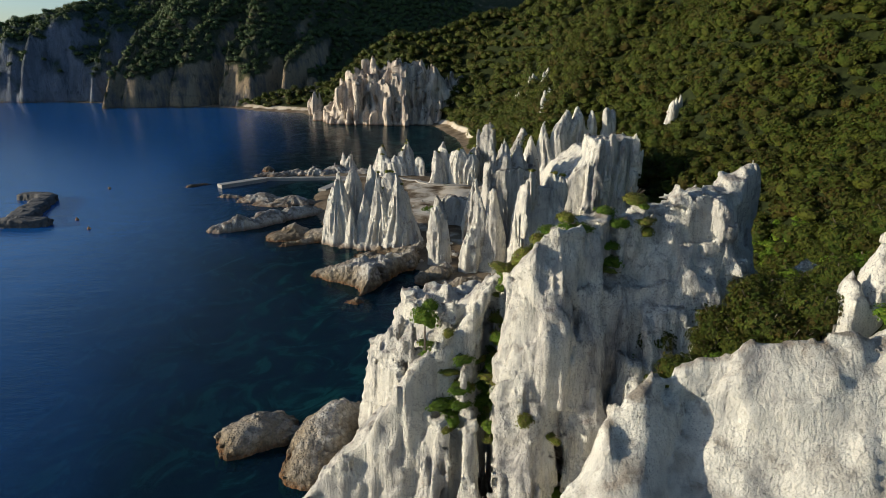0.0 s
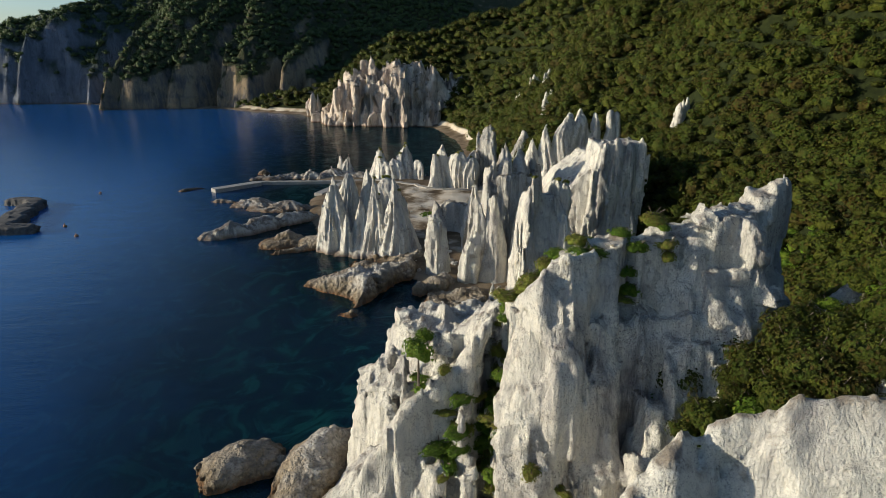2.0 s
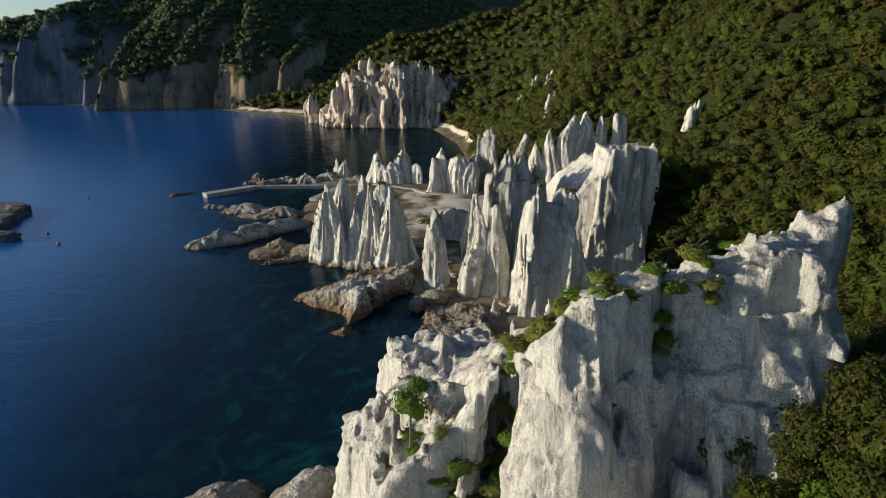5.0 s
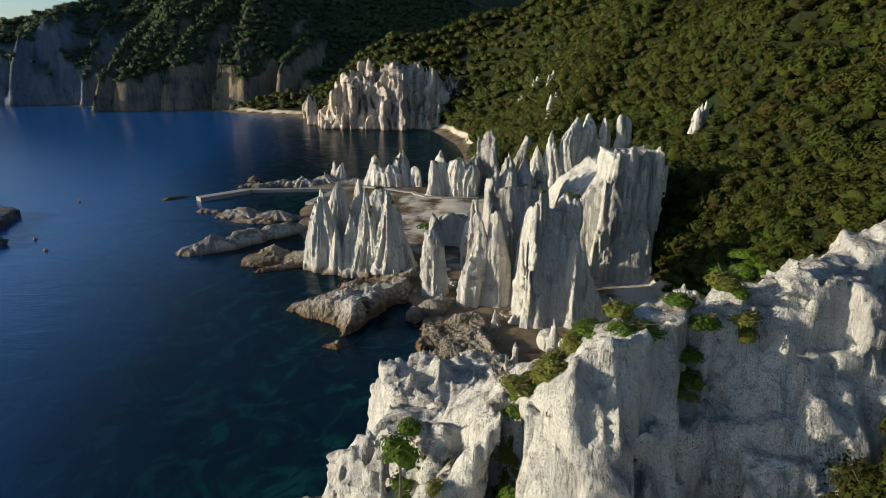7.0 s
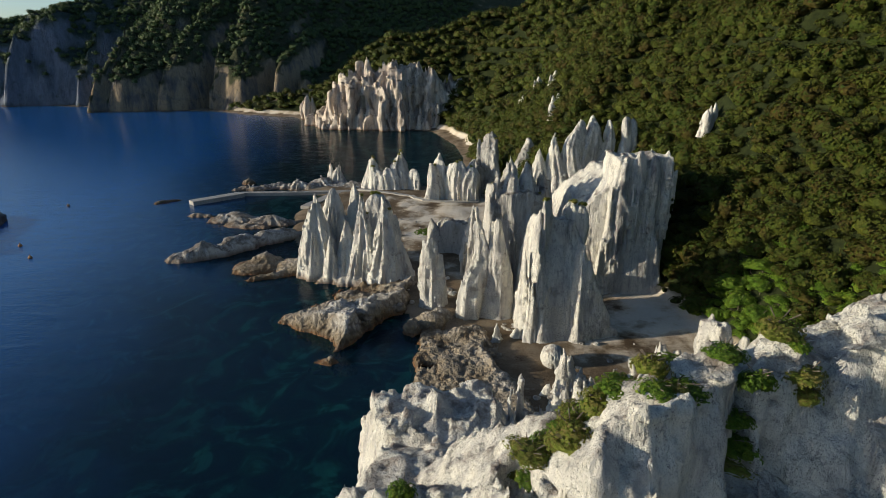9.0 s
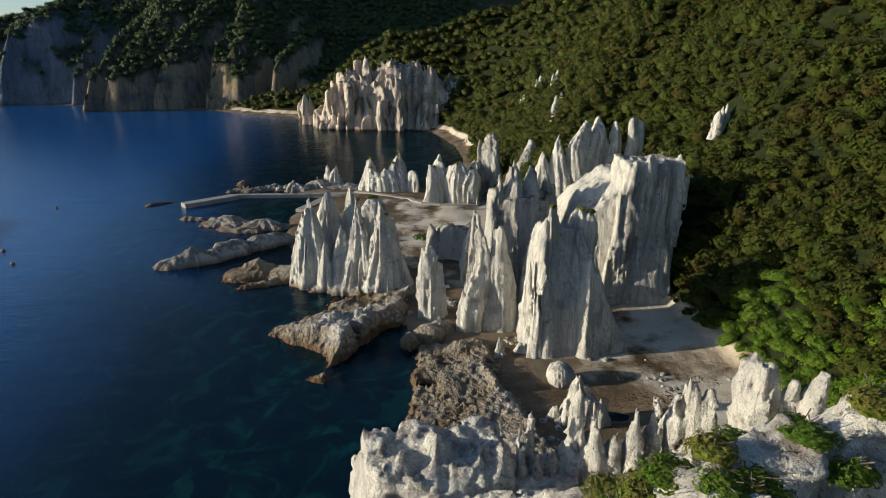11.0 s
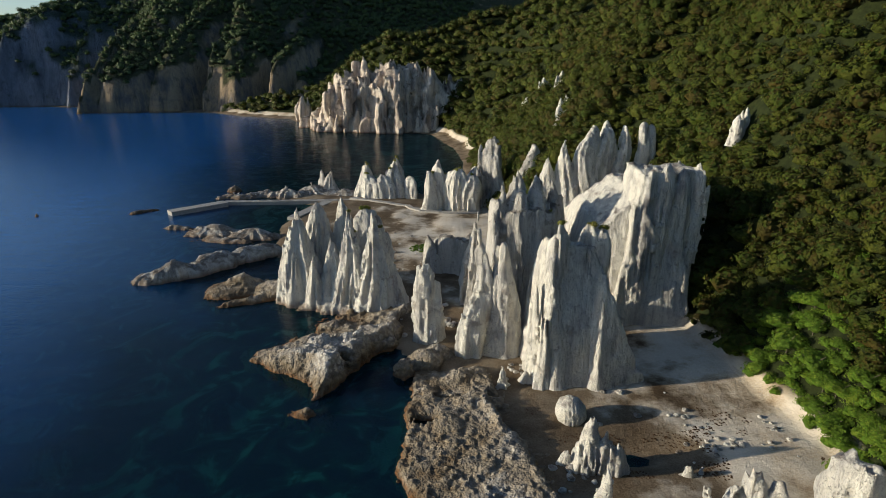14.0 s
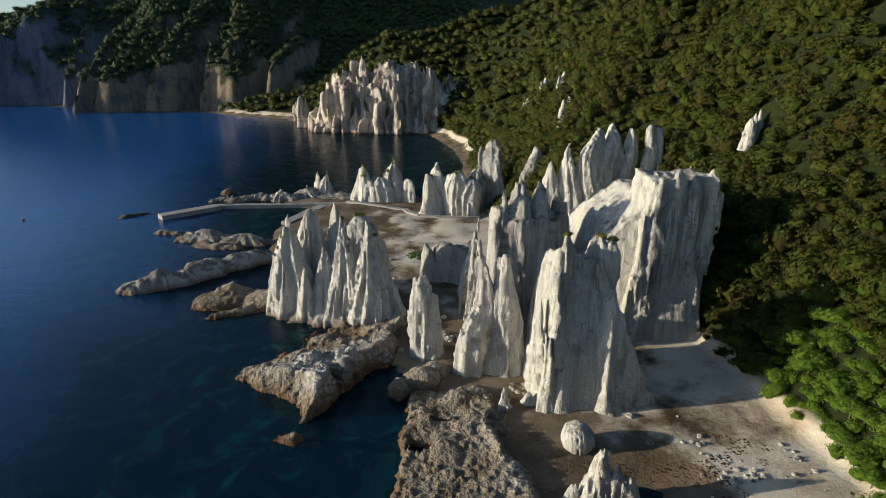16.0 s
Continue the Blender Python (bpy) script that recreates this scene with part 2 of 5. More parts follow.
M_BARK = plain_material("grey_brown_bark", (0.07, 0.055, 0.04), (0.18, 0.15, 0.12), 6.0)
M_CONCRETE = plain_material("weathered_concrete", (0.26, 0.24, 0.21), (0.42, 0.39, 0.34), 1.5)
M_RUBBLE = plain_material("dark_rubble_stone", (0.05, 0.048, 0.045), (0.14, 0.13, 0.12), 1.2, 0.9, 0.1)
M_BUOY = plain_material("faded_buoy_plastic", (0.32, 0.12, 0.04), (0.5, 0.25, 0.10), 4.0, 0.5)


# ---- helpers for forms ----
def link_mesh(name, verts, faces, material, smooth=True, parent=None, label=""):
    me = bpy.data.meshes.new(name)
    verts, faces = np.asarray(verts, np.float32), np.asarray(faces, np.int32)
    k = faces.shape[1]
    me.vertices.add(len(verts)), me.loops.add(faces.size), me.polygons.add(len(faces))
    me.vertices.foreach_set("co", verts.ravel())
    me.loops.foreach_set("vertex_index", faces.ravel())
    me.polygons.foreach_set("loop_start", np.arange(0, faces.size, k, dtype=np.int32))
    me.polygons.foreach_set("use_smooth", np.full(len(faces), smooth))
    me.update(calc_edges=True)
    me.materials.append(material)
    ob = new(name, me)
    ob.parent = parent
    if label:
        tagged(ob, label)
    return ob


def part(name, bm, material, parent, label=""):
    """Links a bmesh as one mesh object under a thing or under a part."""
    me = bpy.data.meshes.new(name)
    bm.to_mesh(me)
    bm.free()
    me.materials.append(material)
    ob = new(name, me)
    ob.parent = parent
    if label:
        tagged(ob, label)
    return ob


PERM = np.random.RandomState(7).permutation(512).astype(np.int32)
GRID = np.random.RandomState(8).uniform(-1, 1, 512).astype(np.float32)


def value_noise(x, y, z):
    """Smooth noise from -1 to 1 at arrays of places."""
    xi, yi, zi = np.floor(x).astype(np.int32), np.floor(y).astype(np.int32), np.floor(z).astype(np.int32)
    fx, fy, fz = (x - xi).astype(np.float32), (y - yi).astype(np.float32), (z - zi).astype(np.float32)
    u, v, w = (f * f * f * (f * (f * 6 - 15) + 10) for f in (fx, fy, fz))

    def corner(i, j, k):
        return GRID[PERM[(PERM[(PERM[(xi + i) & 511] + yi + j) & 511] + zi + k) & 511]]

    def row(j, k):
        a = corner(0, j, k)
        return a + (corner(1, j, k) - a) * u

    a, b = row(0, 0), row(0, 1)
    a, b = a + (row(1, 0) - a) * v, b + (row(1, 1) - b) * v
    return a + (b - a) * w


def fractal(x, y, z, octaves=4):
    total, amp = 0, 1.0
    for i in range(octaves):
        f = 2.03 ** i
        total = total + amp * value_noise(x * f + 17.3 * i, y * f + 5.1 * i, z * f + 9.7 * i)
        amp *= 0.5
    return total


def surface_net(field, origin, res):
    """The skin of field < 0, as vertices and quads."""
    s = field < 0
    n = np.zeros(tuple(d - 1 for d in s.shape), np.int8)
    corners = [(i, j, k) for i in (0, 1) for j in (0, 1) for k in (0, 1)]
    nx, ny, nz = n.shape
    for i, j, k in corners:
        n += s[i:i + nx, j:j + ny, k:k + nz]
    cells = np.argwhere((n > 0) & (n < 8))
    vals = np.stack([field[cells[:, 0] + i, cells[:, 1] + j, cells[:, 2] + k] for i, j, k in corners], 1)
    total, count = np.zeros((len(cells), 3), np.float32), np.zeros(len(cells), np.float32)
    for a in range(8):
        for b in range(a + 1, 8):
            ca, cb = np.array(corners[a], np.float32), np.array(corners[b], np.float32)
            if abs(ca - cb).sum() != 1:
                continue
            cross = (vals[:, a] < 0) != (vals[:, b] < 0)
            t = np.where(cross, vals[:, a] / np.where(cross, vals[:, a] - vals[:, b], 1), 0)
            total += np.where(cross[:, None], ca + t[:, None] * (cb - ca), 0)
            count += cross
    verts = np.asarray(origin) + (cells + total / count[:, None]) * res
    ids = np.full(n.shape, -1, np.int32)
    ids[cells[:, 0], cells[:, 1], cells[:, 2]] = np.arange(len(cells))
    faces = []
    for axis in range(3):
        lo, hi = [slice(None)] * 3, [slice(None)] * 3
        lo[axis], hi[axis] = slice(0, -1), slice(1, None)
        e = np.argwhere(s[tuple(lo)] != s[tuple(hi)])
        p, q = [(1, 2), (2, 0), (0, 1)][axis]
        e = e[(e[:, p] > 0) & (e[:, q] > 0) & (e[:, p] < n.shape[p]) & (e[:, q] < n.shape[q])]
        quad = []
        for dp, dq in ((1, 1), (0, 1), (0, 0), (1, 0)):
            c = e.copy()
            c[:, p] -= dp
            c[:, q] -= dq
            quad.append(ids[c[:, 0], c[:, 1], c[:, 2]])
        quad = np.stack(quad, 1)
        inside = s[e[:, 0], e[:, 1], e[:, 2]]
        quad[~inside] = quad[~inside][:, ::-1]
        faces.append(quad[(quad >= 0).all(1)])
    return verts, np.concatenate(faces)


def rock(name, columns, res, material, label, category="rock", cuts=(), base=-1.5, flute=0.5, wide=1.8, lump=0.18, jag=0.6, blend=0.3, kind="", group="", warp=0.8, smooth=True, pitted=0.0, thin=14.0, mass=None, ribs=0.75, rib_width=0.8, blocks=(), joint=0.16, masses=(), bounds=None, parent=None, ledges=0.0):
    """A weathered rock of tapered columns (x, y, half-width, half-depth, turn, top, bluntness) melted together, with cuts of the same form taken out.
    blocks: flat-faced masses (x, y, top, tilt along x, tilt along y, faces), a face being its compass angle, its distance at the foot and its lean.
    masses: lists of faces (compass angle, a place on it x, y, z, lean), each list closing one mass inside bounds (x, x, y, y, top)."""
    cols = np.array(([((bounds[0] + bounds[1]) / 2, (bounds[2] + bounds[3]) / 2, (bounds[1] - bounds[0]) / 2 / 1.25 - 2, (bounds[3] - bounds[2]) / 2 / 1.25 - 2, 0, bounds[4], 9)] if bounds else []) + list(columns) + [(b[0], b[1], max(f[1] for f in b[5]), max(f[1] for f in b[5]), 0, b[2] + 1.5, 9) for b in blocks], np.float64)
    reach = np.maximum(cols[:, 2], cols[:, 3]) * 1.25 + 2.5
    lo = np.array([(cols[:, 0] - reach).min(), (cols[:, 1] - reach).min(), base])
    hi = np.array([(cols[:, 0] + reach).max(), (cols[:, 1] + reach).max(), cols[:, 5].max() + jag + 1.5])
    size = np.ceil((hi - lo) / res).astype(int) + 1
    ax = [(lo[i] + np.arange(size[i]) * res).astype(np.float32) for i in range(3)]
    x, y, z = np.meshgrid(*ax, indexing="ij")
    wx = x + warp * (np.sin(y * 0.41 + z * 0.13 + 1.0) + 0.6 * np.sin(z * 0.33 + x * 0.21))
    wy = y + warp * (np.sin(x * 0.37 + z * 0.11 + 2.0) + 0.6 * np.sin(z * 0.29 + y * 0.23))
    rough = fractal(*np.meshgrid(ax[0] / (wide * 2.4), ax[1] / (wide * 2.4), [0.5], indexing="ij"), 3)
    wz = z + jag * rough

    def column(c):
        cx, cy, rx, ry, turn, top, p = c
        ca, sa = math.cos(radians(turn)), math.sin(radians(turn))
        u, v = (wx - cx) * ca + (wy - cy) * sa, (wy - cy) * ca - (wx - cx) * sa
        h = np.clip((wz - base) / (top - base), 0, 1)
        g = np.maximum((1 - h ** p), 0) ** np.interp(p, [1.2, 2, 4, 6], [1.25, 0.95, 0.6, 0.4]) * (1 + 0.12 * (1 - h) ** 3) + 0.03
        k = 2.3 if p < 3.5 else 3.6
        q = (np.abs(u / rx) ** k + np.abs(v / ry) ** k) ** (1 / k)
        d = (q - g) * min(rx, ry)
        if ribs:
            skin = np.abs(d) < 0.45 * min(rx, ry)
            us, vs, ws = u[skin] / rx, v[skin] / ry, z[skin]
            rr = np.sqrt(us * us + vs * vs) + 1e-6
            cu, cv = us / rr, vs / rr
            n = max(1.4, 0.55 * (rx + ry) / 2 / rib_width)
            a1 = np.abs(value_noise(cu * n + cx, cv * n + cy, ws / 26 + top)) * 2
            a2 = np.abs(value_noise(cu * n * 2.7 + cy, cv * n * 2.7 + cx, ws / 14)) * 2
            fade = np.clip(1.4 - h[skin] * 0.9, 0.3, 1)
            d[skin] += ribs * fade * min(min(rx, ry), 5) * 0.2 * (1.1 * a1 + 0.55 * a2 - 0.75)
        return np.maximum(d, (wz - top) * 0.8)

    def block(b):
        cx, cy, top, tx, ty, faces = b
        d = (wz - top - tx * (wx - cx) - ty * (wy - cy)) * 0.9
        for angle, far, lean in faces:
            ca, sa = math.cos(radians(angle)), math.sin(radians(angle))
            d = np.maximum(d, ((wx - cx) * ca + (wy - cy) * sa - far + lean * (wz - base)) / math.sqrt(1 + lean * lean))
        return d

    def faced(faces):
        d = None
        for angle, px, py, pz, lean in faces:
            ca, sa = math.cos(radians(angle)), math.sin(radians(angle))
            f = ((wx - px) * ca + (wy - py) * sa + lean * (wz - pz)) / math.sqrt(1 + lean * lean)
            d = f if d is None else np.maximum(d, f)
        return d

    field = None
    for d in [column(c) for c in columns] + [block(b) for b in blocks] + [faced(f) for f in masses]:
        if field is None:
            field = d
        else:
            h = np.clip(0.5 + 0.5 * (d - field) / blend, 0, 1)
            field = d + (field - d) * h - blend * h * (1 - h)
    if mass:
        field = np.minimum(field, mass(wx, wy, wz))
    for c in cuts:
        field = np.maximum(field, -column(c))
    amp = 1.5 * flute + lump + pitted + joint
    band = np.abs(field) < 1.6 * amp + 2 * res
    bx, by, bz = x[band], y[band], z[band]
    sway = 0.35 * value_noise(bx / (2 * wide), by / (2 * wide), bz / (2 * wide))
    crack = np.abs(value_noise(bx / (wide * 2.2) + 31, by / (wide * 2.2) + sway, bz / (thin * 2.5)))
    big = np.abs(value_noise(bx / wide + 3 + sway, by / wide + sway, bz / thin / 1.5))
    fine = np.abs(value_noise(bx / wide * 2.6, by / wide * 2.6 + 7 + sway, bz / thin))
    extra = flute * (0.6 * (big - 0.33) + 0.35 * (fine - 0.33)) + lump * fractal(bx / (wide * 2.6), by / (wide * 2.6), bz / (wide * 4.5), 4)
    chip = np.abs(value_noise(bx / (wide * 0.62), by / (wide * 0.62), bz / (wide * 0.9))) + 0.5 * np.abs(value_noise(bx / (wide * 0.31), by / (wide * 0.31), bz / (wide * 0.5)))
    extra = extra + min(flute, 0.6) * 0.42 * (0.5 - chip)
    if joint:
        for size, tall, share in ((1.7, 4.0, 1.0), (0.75, 2.2, 0.5)):
            jx, jy, jz = bx / (wide * size) + 0.9 * sway, by / (wide * size) - 0.9 * sway, bz / (wide * tall) + 0.6 * sway
            ix, iy, iz = np.floor(jx).astype(np.int32), np.floor(jy).astype(np.int32), np.floor(jz + 0.37 * np.floor(jx)).astype(np.int32)
            extra = extra + joint * share * GRID[PERM[(PERM[(PERM[ix & 511] + iy) & 511] + iz) & 511]]
    extra = extra + min(flute * 0.8, 0.35) * np.clip(1 - crack / 0.05, 0, 1)
    if ledges:
        course = bz / 2.9 + 0.9 * value_noise(bx / 9, by / 9, bz / 14) + 0.25 * value_noise(bx / 2.5, by / 2.5, bz / 2.5)
        saw = course - np.floor(course)
        extra = extra + ledges * (saw - 0.5) * np.clip(0.4 + 1.5 * value_noise(bx / 5 + 9, by / 5, np.floor(course) * 1.7), 0, 1)
    if pitted:
        extra = extra + pitted * (0.7 - 1.6 * np.abs(fractal(bx / 1.0, by / 1.0, bz / 1.0, 2)))
    field[band] += extra
    verts, faces = surface_net(field, lo, res)
    ob = link_mesh(name, verts, faces, material, smooth, parent)
    if parent:
        return tagged(ob, label) if label else ob
    return tagged(ob, label, category, group, kind)


# ---- plan of the land ----
FOOT = [(60, -140), (12, -60), (4, 0), (-2, 22), (0, 38), (12, 52), (34, 62), (46, 84), (44, 98), (41, 118), (40, 128), (36, 140), (30, 156), (20, 169), (8, 181), (6, 196), (3, 225), (-1, 260), (-3, 310), (-6, 352),
        (-22, 415), (-40, 440), (-95, 452), (-125, 470), (-160, 532), (-222, 556), (-262, 584), (-160, 572), (-60, 580), (60, 650), (150, 800), (900, 900), (900, -140)]
SHORE = [(60, -150), (-16, -60), (-14, 20), (-14, 48), (-10, 62), (-6, 78), (-6, 98), (-8, 106), (-16, 114), (-26, 127), (-40, 136), (-48, 150), (-56, 168), (-62, 190), (-60, 216), (-72, 222), (-70, 236),
         (-42, 240), (-14, 236), (-6, 262), (-8, 310), (-14, 354), (-34, 424), (-60, 432), (-122, 440), (-168, 524), (-222, 546), (-262, 578), (-330, 586), (-412, 600), (-440, 632), (-640, 660), (-900, 800), (-900, 1500), (1000, 1500), (1000, -150)]
MOUNT = [(-1100, 790), (-640, 655), (-560, 632), (-520, 648), (-470, 655), (-432, 640), (-410, 592), (-385, 574), (-350, 582), (-310, 588), (-275, 592), (-240, 590), (-200, 598), (-150, 640), (-60, 690), (60, 760), (300, 900), (900, 1000), (900, 1500), (-1100, 1500)]


def inland(poly, x, y):
    """Metres inside (+) or outside (-) of a closed outline."""
    best, odd = np.full(x.shape, 1e9), np.zeros(x.shape, bool)
    for (ax, ay), (bx, by) in zip(poly, poly[1:] + poly[:1]):
        dx, dy = bx - ax, by - ay
        t = np.clip(((x - ax) * dx + (y - ay) * dy) / (dx * dx + dy * dy), 0, 1)
        best = np.minimum(best, (x - ax - t * dx) ** 2 + (y - ay - t * dy) ** 2)
        if ay != by:
            odd ^= ((ay > y) != (by > y)) & (x < (bx - ax) * (y - ay) / (by - ay) + ax)
    return np.where(odd, 1, -1) * np.sqrt(best)


def terrain(x, y):
    x, y = np.asarray(x, np.float64), np.asarray(y, np.float64)
    zero = np.zeros_like(x) + 0.5
    sea = inland(SHORE, x, y)
    flat = np.where(sea > 0, np.minimum(0.2 * sea, 0.9 + 0.032 * sea), np.maximum(0.10 * sea - 0.6, -7.0) + 1.1 * fractal(x / 9, y / 9, zero, 3) * np.clip(-sea / 4, 0, 1)) + 0.35 * fractal(x / 7, y / 7, zero, 3) * np.clip(np.abs(sea) * 0.3, 0.2, 1)
    flat = flat - 2.0 * np.exp(-((x - 22) / 7) ** 2 - ((y - 85) / 3.2) ** 2)
    reef = np.exp(-((x + 72) / 48) ** 2 - ((y - 414) / 13) ** 2)
    flat = np.where(sea < 0, np.maximum(flat, -7 + 6.6 * reef + 0.5 * fractal(x / 5, y / 5, zero, 3) * reef), flat)
    s = inland(FOOT, x, y) + 5 * fractal(x / 45, y / 45, zero, 2) * np.clip((y - 20) / 40, 0, 1)
    s = np.maximum(s, 0)
    gully = 1 + 0.21 * fractal(x / 60 + 4, y / 38, zero, 3)
    hill = (np.minimum(s, 55) * np.interp(y, [110, 140, 178, 225, 300], [1.0, 1.75, 1.7, 1.2, 1.0]) + np.clip(s - 55, 0, 110) * 0.72 + np.maximum(s - 165, 0) * 0.35) * gully
    gully_floor = (24.0 + 0.62 * (x - 16) + 0.1 * (y - 23)) * np.clip((x - 12.5) / 3, 0, 1) * np.exp(-((y - 25) / 8.5) ** 6) * np.clip((62 - x) / 14, 0, 1)
    return np.maximum(flat + hill, np.where(gully_floor > 8, gully_floor, -99))


def mountain(x, y):
    """Buttressed sea cliffs below, steep wooded ridges above, cut by gullies."""
    zero = np.zeros_like(x) + 0.5
    side = x - 0.22 * (y - 590)
    m = inland(MOUNT, x, y)
    bend = side + 9 * value_noise(y / 50, side / 90, zero)
    fold = 20 * (0.9 - 2.4 * np.abs(value_noise(bend / 52 + 3, y / 300, zero))) + 5 * (0.9 - 2.4 * np.abs(value_noise(bend / 19 + 8, y / 120, zero))) + 3.0 * fractal(x / 9, y / 9, zero, 3)
    for at, wide, deep in ((-287, 10, 34), (-222, 9, 26), (-330, 5, 8), (-196, 6, 14), (-372, 5, 8), (-445, 12, 20)):
        fold = fold - deep * np.exp(-((bend - at) / wide) ** 2)
    m = m + fold * np.clip((m + 40) / 25, 0, 1) * np.clip(1.3 - m / 110, 0.4, 1) - 2
    cliff = np.interp(x, [-640, -480, -430, -400, -300, -200, -150], [60, 66, 50, 28, 40, 40, 10]) * (1 + 0.55 * fractal(side / 30 + 2, y / 60, zero, 3))
    z = np.minimum(np.maximum(m, 0) * 2.9, cliff + np.maximum(m - cliff / 2.9, 0) * 0.95)
    z = z + np.clip(m * 0.2, 0, 1) * (2.0 * fractal(x / 16, y / 16, zero, 3))
    return np.where(m > 0, np.minimum(z, np.interp(x, [-640, -520, -440, -380], [80, 100, 140, 400]) + 0.03 * m), -6.0)


def spaced(*runs):
    out = [runs[0][0]]
    for a, b, step in runs:
        out += list(np.linspace(a, b, max(1, round((b - a) / step)) + 1)[1:])
    return np.array(out)


xs = spaced((-2600, -900, 240), (-900, -500, 30), (-500, -130, 9), (-130, -60, 3), (-60, 80, 1.1), (80, 180, 4), (180, 500, 14), (500, 2600, 240))
ys = spaced((-1200, -150, 150), (-150, 0, 7), (0, 60, 1.6), (60, 170, 1.1), (170, 260, 2), (260, 460, 5), (460, 800, 9), (800, 1300, 40), (1300, 3000, 250))
gx, gy = np.meshgrid(xs, ys, indexing="ij")
gz = terrain(gx, gy)


def sheet(name, gx, gy, gz, material, label):
    nx, ny = gx.shape
    i = np.arange(nx * ny).reshape(nx, ny)
    faces = np.stack([i[:-1, :-1], i[1:, :-1], i[1:, 1:], i[:-1, 1:]], -1).reshape(-1, 4)
    ob = link_mesh(name, np.stack([gx, gy, gz], -1).reshape(-1, 3), faces, material)
    return tagged(ob, label, name, kind="structure")


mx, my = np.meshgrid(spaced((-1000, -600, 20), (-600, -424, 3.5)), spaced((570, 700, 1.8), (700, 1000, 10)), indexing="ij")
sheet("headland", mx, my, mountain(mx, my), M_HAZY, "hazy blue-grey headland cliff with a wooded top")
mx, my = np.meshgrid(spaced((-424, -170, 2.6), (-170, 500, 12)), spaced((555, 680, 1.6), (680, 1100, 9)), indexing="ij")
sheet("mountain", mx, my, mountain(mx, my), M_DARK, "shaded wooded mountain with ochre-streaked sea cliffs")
sheet("ground", gx, gy, gz, M_GROUND, "pale sand beach rising to a dark wooded hillside, with sea bed")
wx_, wy_ = np.meshgrid(spaced((-4500, -300, 600), (-300, 120, 30), (120, 4500, 600)), spaced((-2000, -50, 400), (-50, 700, 30), (700, 4500, 600)), indexing="ij")
sheet("water", wx_, wy_, np.zeros_like(wx_), M_WATER, "calm deep blue sea with small ripples")


